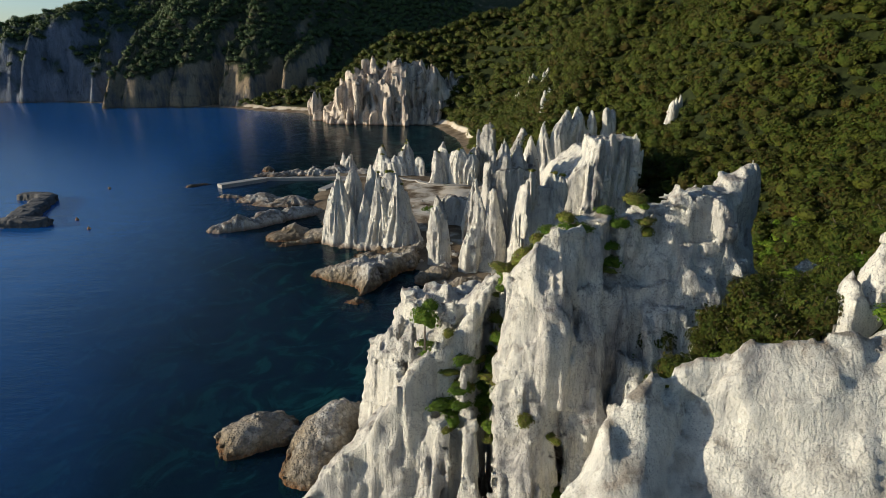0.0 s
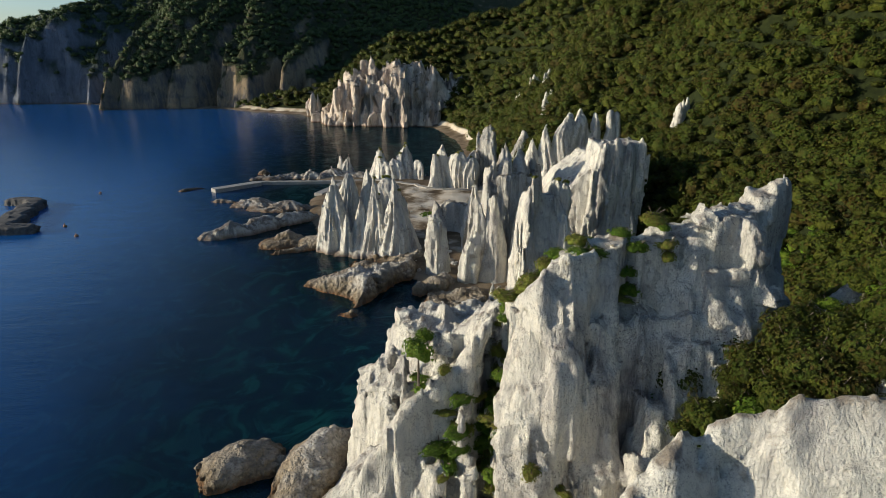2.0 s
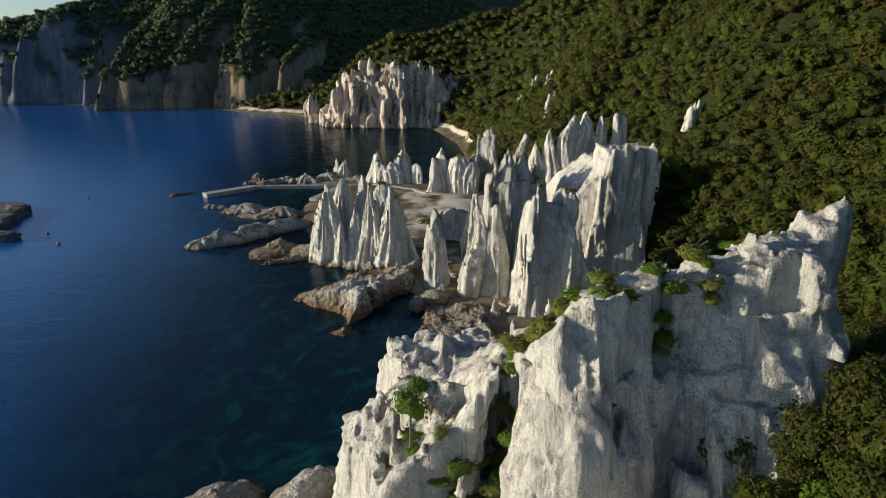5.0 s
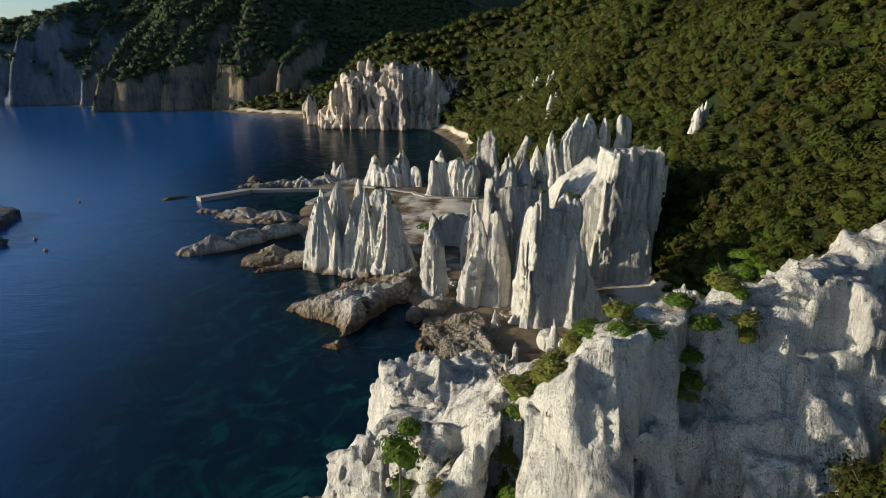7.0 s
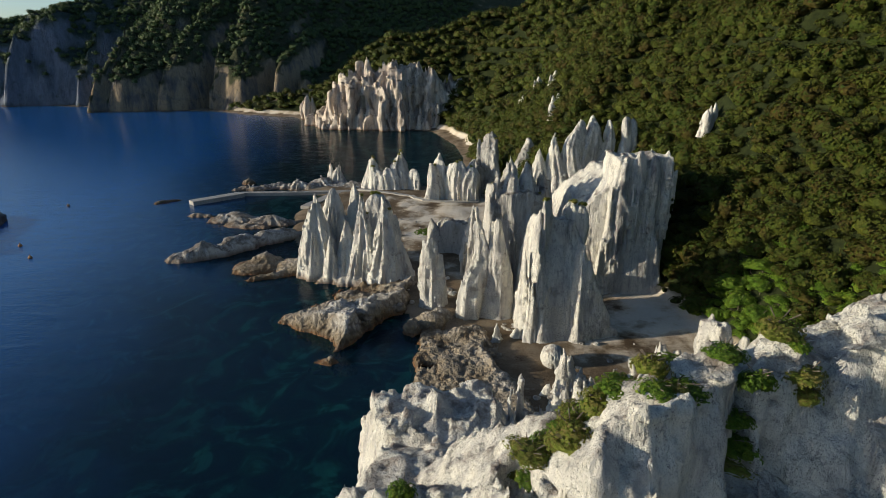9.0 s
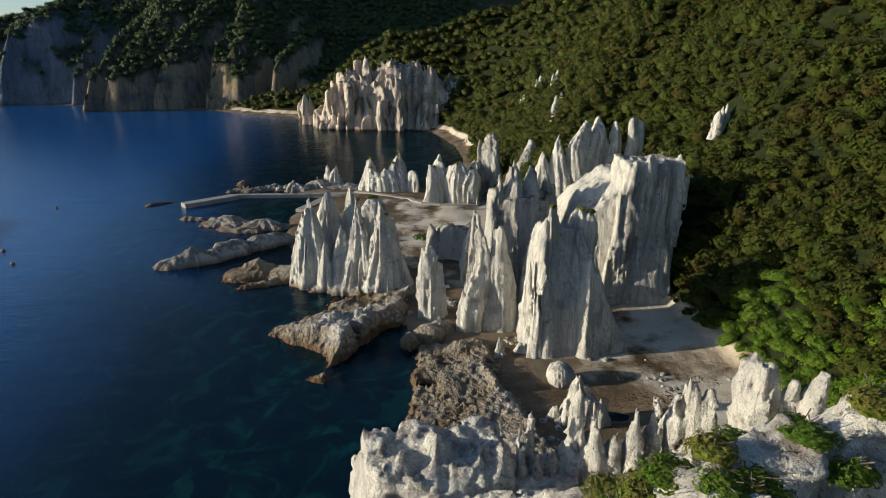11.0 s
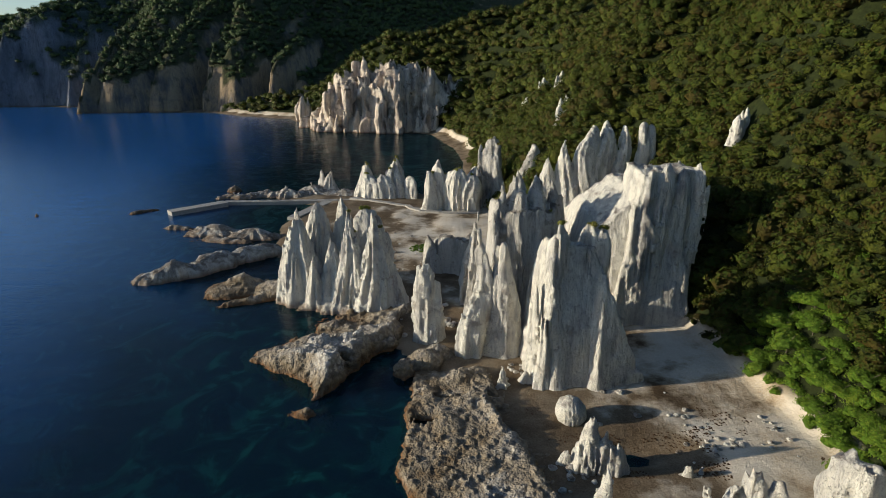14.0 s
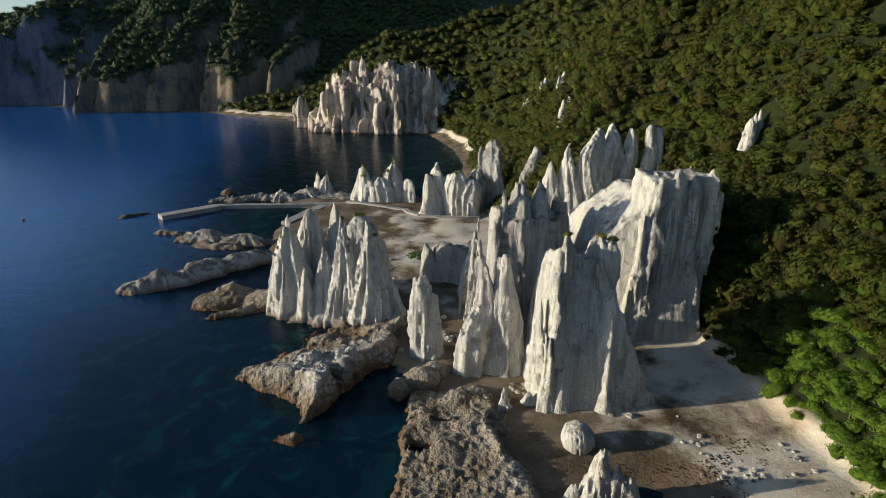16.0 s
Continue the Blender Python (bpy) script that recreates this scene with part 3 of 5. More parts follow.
# ---- white cliffs under the camera ----
white_cliff = tagged(new("white_cliff"), "towering white tuff cliff with fluted faces above the sea", "cliff")
STONE = dict(base=-1.5, flute=0.9, wide=1.8, lump=0.34, jag=0.4, warp=0.35, thin=16.0, joint=0.2, rib_width=0.5, ribs=0.9, blend=0.5, parent=white_cliff)
CLIFF_PARTS = [
    rock("buttress", [(9.2, 30.0, 2.4, 1.9, 30, 36.4, 3), (6.4, 27.8, 2.2, 2.2, 20, 34.4, 2.4), (11.2, 30.2, 1.2, 1.8, 0, 35.6, 3), (5.0, 26.0, 1.6, 2.2, 0, 30.5, 1.8), (10.8, 25.6, 1.5, 2.4, 0, 27.5, 1.8)], 0.24, M_WHITE, "",
         masses=[((-97, 6.0, 24.2, 26.7, 0.36), (-150, 3.7, 26.6, 29, 0.30), (178, 3.3, 28, 30, 0.05), (-18, 12.0, 27, 29, 0.08), (-66, 11.2, 25.6, 26, 0.28), (112, 9.1, 30.7, 35.6, 0.72), (165, 7.2, 29, 35.4, 1.0), (0, 9, 30, 36.3, 40)),
                 ((-92, 6.0, 22.6, 20.0, 0.13), (-140, 3.0, 24.0, 18, 0.1), (180, 2.6, 26, 20, 0.0), (0, 12.2, 26, 20, 0.02), (90, 8, 34, 20, 0), (-100, 8, 23.0, 20.6, 1.6))],
         bounds=(-1, 17, 15, 38, 37.5), cuts=[(2.5, 26.0, 0.85, 5.4, 0, 60, 9), (8.4, 22.2, 0.3, 1.8, -14, 60, 9), (12.5, 25.6, 0.55, 3.4, 0, 60, 9)], ledges=0.45, **{**STONE, "joint": 0.34}),
    rock("brow", [(15.6, 30.9, 1.4, 1.5, 20, 36.9, 4), (14.0, 32.0, 1.0, 1.3, 0, 35.9, 3), (21.4, 31.4, 1.4, 1.6, 0, 38.7, 5), (25.6, 36.6, 1.4, 1.6, 30, 39.2, 3), (27.4, 38.0, 0.8, 1.0, 0, 39.6, 2.4), (18.4, 32.2, 1.5, 1.7, 0, 38.9, 3)], 0.26, M_WHITE, "",
         masses=[((-81, 17.5, 29.6, 34.5, 0.22), (-37, 22.2, 30.6, 36, 0.14), (0, 28.4, 38, 34, 0.1), (123, 22.8, 35.6, 39, 0.55), (172, 15.5, 32.4, 36.9, 1.9), (180, 12.9, 30, 32, 0.05), (-98, 20, 33, 38.5, 12)),
                 ((-84, 15.5, 27.2, 30, 0.7), (-40, 24, 29.6, 31, 0.5), (180, 12.7, 30, 30, 0.0), (100, 18, 36, 30, 0.2), (-20, 27, 33, 30, 0.3), (0, 16, 30, 33.0, 30))],
         bounds=(9, 35, 14, 44, 40.5), cuts=[(12.6, 25.6, 0.55, 3.4, 0, 60, 9), (14.2, 28.6, 0.35, 1.6, 10, 60, 9)], ledges=0.4, **{**STONE, "flute": 0.6, "lump": 0.5, "ribs": 0.6, "jag": 0.3, "joint": 0.42}),
    rock("rib_wall", [(-8.2, 36.0, 1.5, 2.2, 20, 25.0, 2), (-6.6, 34.2, 1.3, 2.0, 20, 24.6, 1.8), (-5.0, 32.2, 1.4, 2.2, 0, 26.4, 2), (-3.2, 31.2, 1.3, 2.0, 0, 27.8, 2), (-1.4, 29.4, 1.3, 2.2, 0, 27.2, 2.2), (0.4, 28.4, 1.2, 2.4, 0, 29.4, 2.4), (1.6, 28.6, 0.9, 2.2, 0, 30.0, 2.6),
                      (-8.8, 34.8, 1.2, 2.2, 30, 19.5, 1.7), (-6.2, 31.0, 1.5, 2.4, 30, 20.5, 1.8), (-4.2, 28.2, 1.5, 2.4, 20, 21.5, 1.9), (-1.6, 26.6, 1.5, 2.4, 10, 22.5, 2.2), (0.9, 25.6, 1.3, 2.2, 0, 23.5, 2.2)], 0.24, M_WHITE, "",
         masses=[((-140, -7.4, 33.8, 19, 0.33), (-100, -1.0, 27.2, 24, 0.4), (-5, 2.2, 28, 26, 0.0), (88, -3, 33.4, 26.4, 1.1), (150, -8, 36, 23, 0.9), (180, -9.8, 36, 22, 0.14), (90, -4, 41, 18, 0.1)),
                 ((-142, -6.6, 30.4, 16.5, 0.13), (-98, -1.0, 23.6, 17, 0.12), (0, 2.9, 26, 15, 0.0), (90, -4, 40, 17, 0.6), (-120, -4, 26, 18.5, 1.8), (180, -11.6, 34, 10, 0.2))],
         bounds=(-24, 6, 14, 46, 30.5), cuts=[(2.5, 26.0, 0.85, 5.4, 0, 60, 9), (-2.3, 28.0, 0.35, 2.6, 8, 60, 9), (-0.5, 26.6, 0.4, 2.6, 5, 60, 9), (-5.8, 31.4, 0.4, 2.4, 20, 60, 9)], ledges=0.5, **{**STONE, "flute": 1.2}),
    rock("plateau", [], 0.34, M_WHITE, "", cuts=[(2.5, 26.0, 0.85, 5.4, 0, 60, 9)],
         masses=[((96, 8, 34.0, 32.4, 0.85), (90, 8, 52.5, 14, 0.18), (165, 1.2, 44, 24, 0.7), (-8, 21, 44, 26, 0.3), (-90, 8, 27, 25, 0.1), (40, 16, 38, 31, 0.9), (0, 8, 33, 31.6, 30)), ((90, 12, 50, 14, 0.3), (-90, 12, 36, 14, 0), (180, 2, 45, 14, 0.2), (0, 23, 45, 14, 0.3), (90, 12, 44, 16.5, 8)),
                 ((90, -4, 54.0, 16, 0.2), (172, -8.8, 46, 12, 0.2), (-118, -6, 34.5, 18, 0.2), (0, 8, 40, 15, 0), (75, -2, 38, 20.6, 6.0))],
         bounds=(-18, 28, 24, 60, 34.5), **{**STONE, "lump": 0.5}),
    rock("block", [(-5.4, 49.2, 2.2, 3.2, 0, 20.8, 4), (-2.6, 49.6, 2.4, 3.2, 0, 21.8, 3.6), (-7.4, 50.2, 1.7, 2.8, 0, 18.6, 3), (0.2, 49.8, 2.0, 3.0, 0, 20.8, 3.4), (2.4, 50, 1.6, 2.6, 0, 20.4, 2.6)], 0.26, M_WHITE, "",
         masses=[((-165, -8.6, 49, 17, 0.16), (-112, -4, 45.6, 18, 0.25), (-70, 1, 46, 18, 0.35), (5, 3.6, 50, 18, 0.2), (92, -2, 53.4, 18, 0.12), (-90, -2, 49, 20.2, 9))],
         bounds=(-16, 11, 38, 60, 24), ledges=0.2, **STONE)]
for blades in (((5.2, 51, 1.2, 2.2, 24.4), (4.2, 50.2, 1.2, 2.2, 22.6), (6.6, 51.2, 1.2, 2.2, 23.4)), ((8.7, 52.2, 1.3, 2.4, 24.6), (9.9, 51.4, 1.2, 2.2, 24.4), (11.2, 51.0, 1.1, 2.2, 22.8)), ((12.6, 50.6, 1.2, 2.2, 24.2), (14.0, 50.6, 1.3, 2.4, 26.2)),
               ((15.4, 50.4, 1.2, 2.4, 25.8), (16.4, 50.0, 1.3, 2.4, 27.2), (17.4, 49.4, 1.2, 2.2, 27.0)), ((18.3, 46.2, 1.15, 1.9, 32.6),), ((21.4, 44.6, 2.0, 2.6, 33.8), (20.2, 45.2, 1.3, 2.2, 30.8), (23.2, 44.0, 1.6, 2.4, 31.6))):
    CLIFF_PARTS.append(rock("blade", [(x, y, rx, ry, 0, top, 2.0 if len(blades) > 1 else 4.5) for x, y, rx, ry, top in blades] + [(blades[0][0], blades[0][1] - 1, 2.6, 3.4, 0, blades[0][4] * 0.82, 2.2)], 0.24, M_WHITE, "", **{**STONE, "base": 8.0, "flute": 0.45, "wide": 1.3, "jag": 0.7, "blend": 0.3, "lump": 0.25}))


def shoulder(x, y, z):
    """A smooth hog's back falling to the sea in the west."""
    top = np.interp(x, [1, 5, 6.5, 7.6, 9, 11, 13, 14.5, 18, 25, 32, 42], [0, 12, 19, 24, 27.4, 29.4, 30.3, 30.2, 33, 35.3, 38.4, 44])
    line = np.interp(x, [5, 13, 25, 40], [13, 15.5, 16, 15])
    d = y - line
    return (z - top + np.where(d < 0, -d * 1.55, d * 2.2) + 0.5 * np.exp(-d * d)) * 0.42


rock("white_cliff", [(27.3, 20.6, 1.8, 2.6, 0, 35.6, 4), (29.2, 21, 2.2, 3, 0, 38, 4), (31.4, 21.4, 2.8, 3.4, 0, 41.4, 4), (35, 21, 4.5, 5, 0, 45, 4)],
    0.42, M_SMOOTH, "smooth rounded white tuff headland crest beside a wooded gully", "cliff", flute=0.5, wide=2.6, lump=0.5, jag=0.5, warp=0.5, thin=12.0, mass=shoulder, joint=0.25,
    blocks=[(22, 12, 8, 0, 0, ((-90, 14, 0), (0, 16, 0), (180, 22, 0), (90, 12, 0)))])

# ---- the group of pinnacles on the beach ----
TOWER = dict(flute=0.5, wide=1.7, lump=0.26, jag=0.5, warp=0.25, joint=0.14, blend=0.4)
tower = tagged(new("rock_tower"), "massive white tuff stack with a notched grassy top, standing on sand", "rock tower")
rock("body", [], 0.3, M_WHITE, "", masses=[((-78, 11.4, 98.4, 1.5, 0.22), (-165, 9.7, 103, 1.5, 0.16), (-118, 10.6, 99.4, 1.5, 0.2), (6, 26.0, 103, 1.5, 0.36), (90, 16, 113, 5, 0.1), (-60, 15, 104, 23.2, 5), (55, 20, 106, 20, 0.8))], bounds=(4, 32, 92, 118, 25), parent=tower, **TOWER)
rock("slab", [], 0.3, M_WHITE, "", masses=[((-70, 22, 99.2, 2, 0.2), (0, 26.6, 101, 2, 0.40), (-155, 16.2, 102, 2, 0.2), (90, 20, 108, 3, 0), (-60, 20, 100.6, 16.5, 1.1))], bounds=(10, 32, 92, 112, 20), parent=tower, **TOWER)
rock("knob", [(12.6, 103.8, 1.7, 2.0, 0, 27.6, 3.4), (12.0, 101.8, 1.5, 1.8, 0, 22.8, 1.8), (13.2, 105.2, 1.8, 1.8, 0, 26.4, 4)], 0.24, M_WHITE, "", parent=tower, base=8, **{**TOWER, "jag": 0.8, "lump": 0.4})
rock("knob", [(17.2, 106.6, 1.8, 2.0, 0, 26.2, 5), (19.2, 106.4, 1.4, 1.8, 0, 25.4, 5)], 0.28, M_WHITE, "", parent=tower, base=10, **TOWER)
rock("pillar", [(9.7, 103.0, 1.5, 2.4, 0, 20.5, 1.7), (10.4, 100.4, 1.3, 1.8, 0, 15.5, 1.6), (9.2, 104.6, 1.2, 1.6, 0, 13, 1.6)], 0.26, M_WHITE, "", parent=tower, **{**TOWER, "jag": 0.7, "lump": 0.4})
fin = tagged(new("rock_fin"), "tall sheer white tuff fin with vertical grooves and scree", "rock tower")
FIN = dict(flute=0.9, wide=1.5, lump=0.25, jag=0.5, thin=40.0, warp=0.3, parent=fin)
rock("wall", [(30.4, 122.6, 1.5, 1.6, 14, 31.4, 6), (33.2, 123.0, 1.7, 1.6, 14, 32.4, 6), (36.2, 124.0, 1.5, 1.7, 14, 31.6, 6), (39.2, 125.2, 1.5, 1.8, 14, 32.0, 6)], 0.32, M_WHITE, "",
     masses=[((-75, 34, 122.4, 12, 0.05), (2, 41.0, 126, 2, 0.06), (-168, 28.2, 123, 26, 0.12), (98, 34, 131, 20, 0.2), (-85, 34, 125, 31.0, 9))], bounds=(20, 47, 114, 138, 33), **FIN)
rock("scree", [(27.2, 126, 1.6, 2.4, 20, 24.5, 3), (25.0, 128, 1.4, 2.2, 20, 20, 2.4)], 0.36, M_WHITE, "pale scree ramp", masses=[((-160, 29.0, 124.5, 26.6, 0.95), (-10, 40, 136, 20, 0.2), (80, 36, 156, 26, 0.3), (-95, 28, 122.4, 15, 0.12), (-168, 18, 128, 8, 0.3), (115, 30, 146, 19, 0.9), (-100, 34, 128, 27.6, 7))], bounds=(10, 48, 114, 166, 32),
     **{**FIN, "flute": 0.35, "lump": 0.3})
rock("rock_ridge", [(17.8, 162.5, 3.8, 4, 0, 27.5, 2.2), (22.3, 163.5, 4.2, 4.5, 15, 31, 2.3), (27.4, 165.5, 5, 5, 10, 34.6, 2.8), (31.2, 167, 4.2, 4.5, 0, 36, 3), (36, 168, 2.0, 3, 0, 34.4, 4), (20.5, 158, 3.8, 4, 0, 21, 1.7), (25, 159.5, 3.6, 4, 0, 19, 1.7)],
     0.42, M_WHITE, "row of overlapping white tuff blades rising from the woods", "rock tower", flute=0.6, wide=2.0, lump=0.3, ribs=0.7)
rock("rock_pinnacle", [(41.2, 168, 1.6, 1.5, 0, 35.4, 6), (43.2, 168.5, 1.1, 1.3, 0, 34.6, 6)], 0.3, M_WHITE, "lone slender white tuff pillar among trees", "rock pinnacle", base=18, flute=0.35, lump=0.3, jag=0.5, warp=0.3)
rock("rock_tower", [(4.4, 124, 3.4, 4, 0, 28.8, 2.2), (7.2, 125.5, 4, 4.4, 0, 31.6, 2.4), (11, 126.5, 4, 4.6, 0, 30.6, 2.6), (14.4, 128.5, 3.4, 4, 0, 28.6, 2.6), (0, 133, 3.5, 5, 0, 18, 1.7), (6, 121.5, 2.4, 3, 0, 16, 1.5)],
     0.36, M_GREY, "broad grey-white tuff stack with a knobbly grey crest", "rock tower", flute=0.6, wide=1.8, jag=0.9, warp=0.4,
     blocks=[(8.6, 126.5, 23.5, 0.0, 0.1, ((-74, 6.0, 0.1), (-22, 9.2, 0.14), (-160, 6.8, 0.12), (-118, 7.2, 0.1), (100, 7, 0.1)))])
rock("rock_pinnacle", [(0.6, 111.3, 2.7, 2.4, 0, 27, 1.7), (-0.6, 110.8, 1.8, 2, 0, 16, 1.4)], 0.35, M_WHITE, "slim white tuff pinnacle with a tufted notch", "rock pinnacle", flute=0.6, wide=1.6, lump=0.3, jag=0.7)
rock("rock_pinnacle", [(3.7, 111.6, 1.6, 1.8, 0, 24, 1.8), (7, 110.5, 2, 2.2, 0, 9, 1.4)], 0.3, M_WHITE, "wedge-shaped white tuff pinnacle on the beach", "rock pinnacle", flute=0.45, wide=1.4, lump=0.25, jag=0.5, warp=0.25,
     blocks=[(4.8, 111.4, 21, -0.1, 0, ((-108, 3.3, 0.12), (-50, 3.9, 0.15), (5, 4.3, 0.17), (180, 3.4, 0.12), (90, 3, 0.1)))])
rock("rock_pinnacle", [(-8.8, 115, 2.5, 2.2, 0, 13.5, 3), (-8.8, 115, 1.7, 1.5, 0, 16.4, 5), (-6.9, 115.3, 1.0, 1.1, 0, 12.8, 5), (-9.6, 114.2, 1.6, 1.4, 0, 9, 1.6)], 0.26, M_WHITE, "stubby weathered white tuff pillar with a rounded head", "rock pinnacle", flute=0.6, wide=1.1, lump=0.4, jag=0.4, warp=0.3)
rock("rock_curtain", [(-37.6, 134.8, 5.6, 5.5, 0, 20.4, 1.45), (-35, 140, 3.4, 3.2, 0, 20.6, 3), (-33.6, 130.6, 2.2, 3, 0, 11.5, 1.5), (-29.8, 132.6, 3.6, 4.6, 0, 15.8, 1.45), (-26, 133, 4.6, 6, 0, 21, 1.35),
     (-20.4, 131.2, 5.6, 6, 0, 21.4, 1.3), (-24, 140, 5, 3, 0, 19.2, 4), (-16.4, 129.5, 2.8, 3.4, 0, 8.5, 1.6), (-30, 143, 4.0, 3.0, 0, 21.3, 2), (-30, 131, 13.5, 5, -12, 2.4, 2.4), (-23.2, 131, 2, 3, 0, 11, 1.3)],
     0.36, M_WHITE, "curtain of fluted white tuff cones joined at the foot", "rock tower", flute=0.4, wide=1.6, lump=0.1, jag=0.3, warp=0.2, rib_width=0.6, ribs=0.8, joint=0.08)
rock("rock_wall", [(-10.5, 148, 2.6, 2.2, 0, 10.8, 2), (-5, 149, 4.4, 2.4, 0, 10.8, 6), (-0.8, 150, 3.4, 2.4, 0, 10.6, 4)], 0.4, M_GREY, "low grey tuff wall with a leaning leaf-shaped slab", "rock", flute=0.5, wide=1.6, lump=0.35, jag=0.5)
rock("rock_pinnacle", [(-57.8, 236, 4.4, 3.6, 0, 11.2, 1.25), (-61.3, 237, 2.4, 2.6, 0, 9, 1.8)], 0.45, M_WHITE, "sharp white tuff cone at the tip of the shingle spit", "rock pinnacle", flute=0.5, lump=0.4, jag=0.3)
rock("rock_tower", [(-40.6, 229, 5.2, 5.5, 0, 15, 1.6), (-44, 228, 2.4, 3, 0, 8, 2), (-37.5, 227, 2.6, 3, 0, 9, 3)], 0.45, M_WHITE, "peaked white tuff stack with a darker grey crown", "rock tower", flute=0.8, lump=0.3, jag=0.8)
rock("rock_tower", [(-30.4, 229, 5.2, 5.5, 0, 16.4, 1.7), (-34, 226.5, 3.6, 3, 0, 10, 3.5), (-24.6, 227, 2.4, 3, 0, 9.5, 3.5)], 0.45, M_WHITE, "peaked white tuff stack with ribbed lower walls", "rock tower", flute=0.8, lump=0.3, jag=0.8)
rock("rock_tower", [(-15.6, 207, 3.4, 4, 0, 15.4, 3), (-12.5, 209.5, 4, 4.4, 0, 19, 2), (-7, 208, 4.6, 4.4, 0, 15.8, 4), (-2.4, 207, 3.4, 4, 0, 14, 4), (0, 213, 4, 4, 0, 17, 3)], 0.45, M_WHITE, "long white tuff wall with runnels and trees on top", "rock tower", flute=0.8, lump=0.3)
rock("rock_tower", [(4.6, 214, 3.8, 4, 0, 25.6, 4), (1.2, 213, 2.6, 4, 0, 23, 3), (7.4, 213, 2.2, 4, 0, 23.4, 3)], 0.5, M_GREY, "grey-white crag half buried in the woods", "rock tower", flute=0.8, lump=0.4, jag=0.9)
rock("rock_outcrop", [(16.4, 200, 2.8, 3, 0, 25, 3), (18, 199.5, 1.8, 2, 0, 23, 2)], 0.45, M_GREY, "small pale outcrop poking out of the hillside woods", "rock", base=8, flute=0.5, lump=0.3)
OUTCROPS = [(57, 150.5, ((-2.4, -2.6, 1.4, 1.4, 4.0), (-1.2, -1.3, 1.3, 1.4, 4.8), (0.3, 0, 1.5, 1.4, 5.6), (2.6, 0.8, 2.2, 1.4, 5.4), (4.8, 1.2, 1.5, 1.2, 4.6)))]
for ox, oy in ((26, 261), (31.7, 248), (21.6, 288), (27.7, 210.5)):
    OUTCROPS.append((ox, oy, ((0, 0, 2.2, 1.8, 7), (2.1, 0.6, 1.7, 1.5, 6), (-1.8, -0.5, 1.3, 1.3, 5.6))))
OUTCROPS.append((28.6, 30.6, ((0, 0, 3.4, 2.4, 2.6), (2.0, 1.2, 2.2, 1.8, 3.4))))
for ox, oy, parts in OUTCROPS:
    oz = float(terrain(np.array([ox]), np.array([oy]))[0])
    rock("rock_outcrop", [(ox + a, oy + b, c, d, 0, oz + e, 2.6) for a, b, c, d, e in parts], 0.3, M_WHITE, "small white outcrop showing through the hillside woods", "rock", base=oz - 3, flute=0.3, lump=0.3, jag=0.6, warp=0.25, group="outcrops in the woods")

# ---- far rock wall across the bay ----
rnd = random.Random(5)
spires = []
for i in range(34):
    f = i / 33
    x, y = -122 + 106 * f, 446 - 10 * math.sin(f * 3.1) + rnd.uniform(-4, 4)
    top = (14 + 34 * min(1, f / 0.22)) * rnd.uniform(0.84, 1.04) * (1 if f < 0.85 else 0.82)
    spires.append((x, y + 8, rnd.uniform(3.2, 5.6), rnd.uniform(6, 11), rnd.uniform(-25, 25), top, rnd.uniform(2.4, 5.0)))
    if i % 2 == 0:
        spires.append((x + 1, y - 4, rnd.uniform(2.4, 4), rnd.uniform(4, 7), 0, top * rnd.uniform(0.3, 0.6), rnd.uniform(1.2, 2)))
rock("rock_wall", spires, 1.15, M_FAR, "distant wall of banded pinkish-white tuff spires over a cove", "cliff", flute=2.2, wide=3.6, lump=0.9, jag=2.5, blend=0.6, warp=1.0, thin=40.0, rib_width=1.2, joint=1.0)
rock("rock_outcrop", [(-150, 505, 3, 3, 0, 22, 2.5), (-155, 508, 2.5, 3, 0, 17, 2), (-146, 508, 2.5, 3, 0, 19, 2)], 0.9, M_FAR, "pale pinnacle standing above the far shingle beach", "rock", flute=1.0, wide=3, lump=0.8, jag=1.5)
rock("rock_outcrop", [(-134, 462, 4.5, 4, 0, 9, 4), (-127, 452, 3, 4, 0, 11, 3)], 0.9, M_FAR, "squat pale stack at the end of the far wall", "rock", flute=0.8, wide=3, lump=0.8)

# ---- low rock shelves in the water ----
PITS = dict(ribs=0, joint=0.15, flute=0.3, wide=1.5, lump=0.28, jag=0.35, pitted=0.26, warp=0.35, thin=2.5)
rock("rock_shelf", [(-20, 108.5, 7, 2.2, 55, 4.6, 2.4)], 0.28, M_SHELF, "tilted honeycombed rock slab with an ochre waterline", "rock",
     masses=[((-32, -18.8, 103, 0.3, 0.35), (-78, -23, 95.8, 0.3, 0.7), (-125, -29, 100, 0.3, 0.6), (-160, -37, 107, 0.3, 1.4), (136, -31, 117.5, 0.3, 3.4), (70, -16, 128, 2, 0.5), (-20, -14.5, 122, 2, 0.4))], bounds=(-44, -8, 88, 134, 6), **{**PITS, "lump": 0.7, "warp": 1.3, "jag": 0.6})
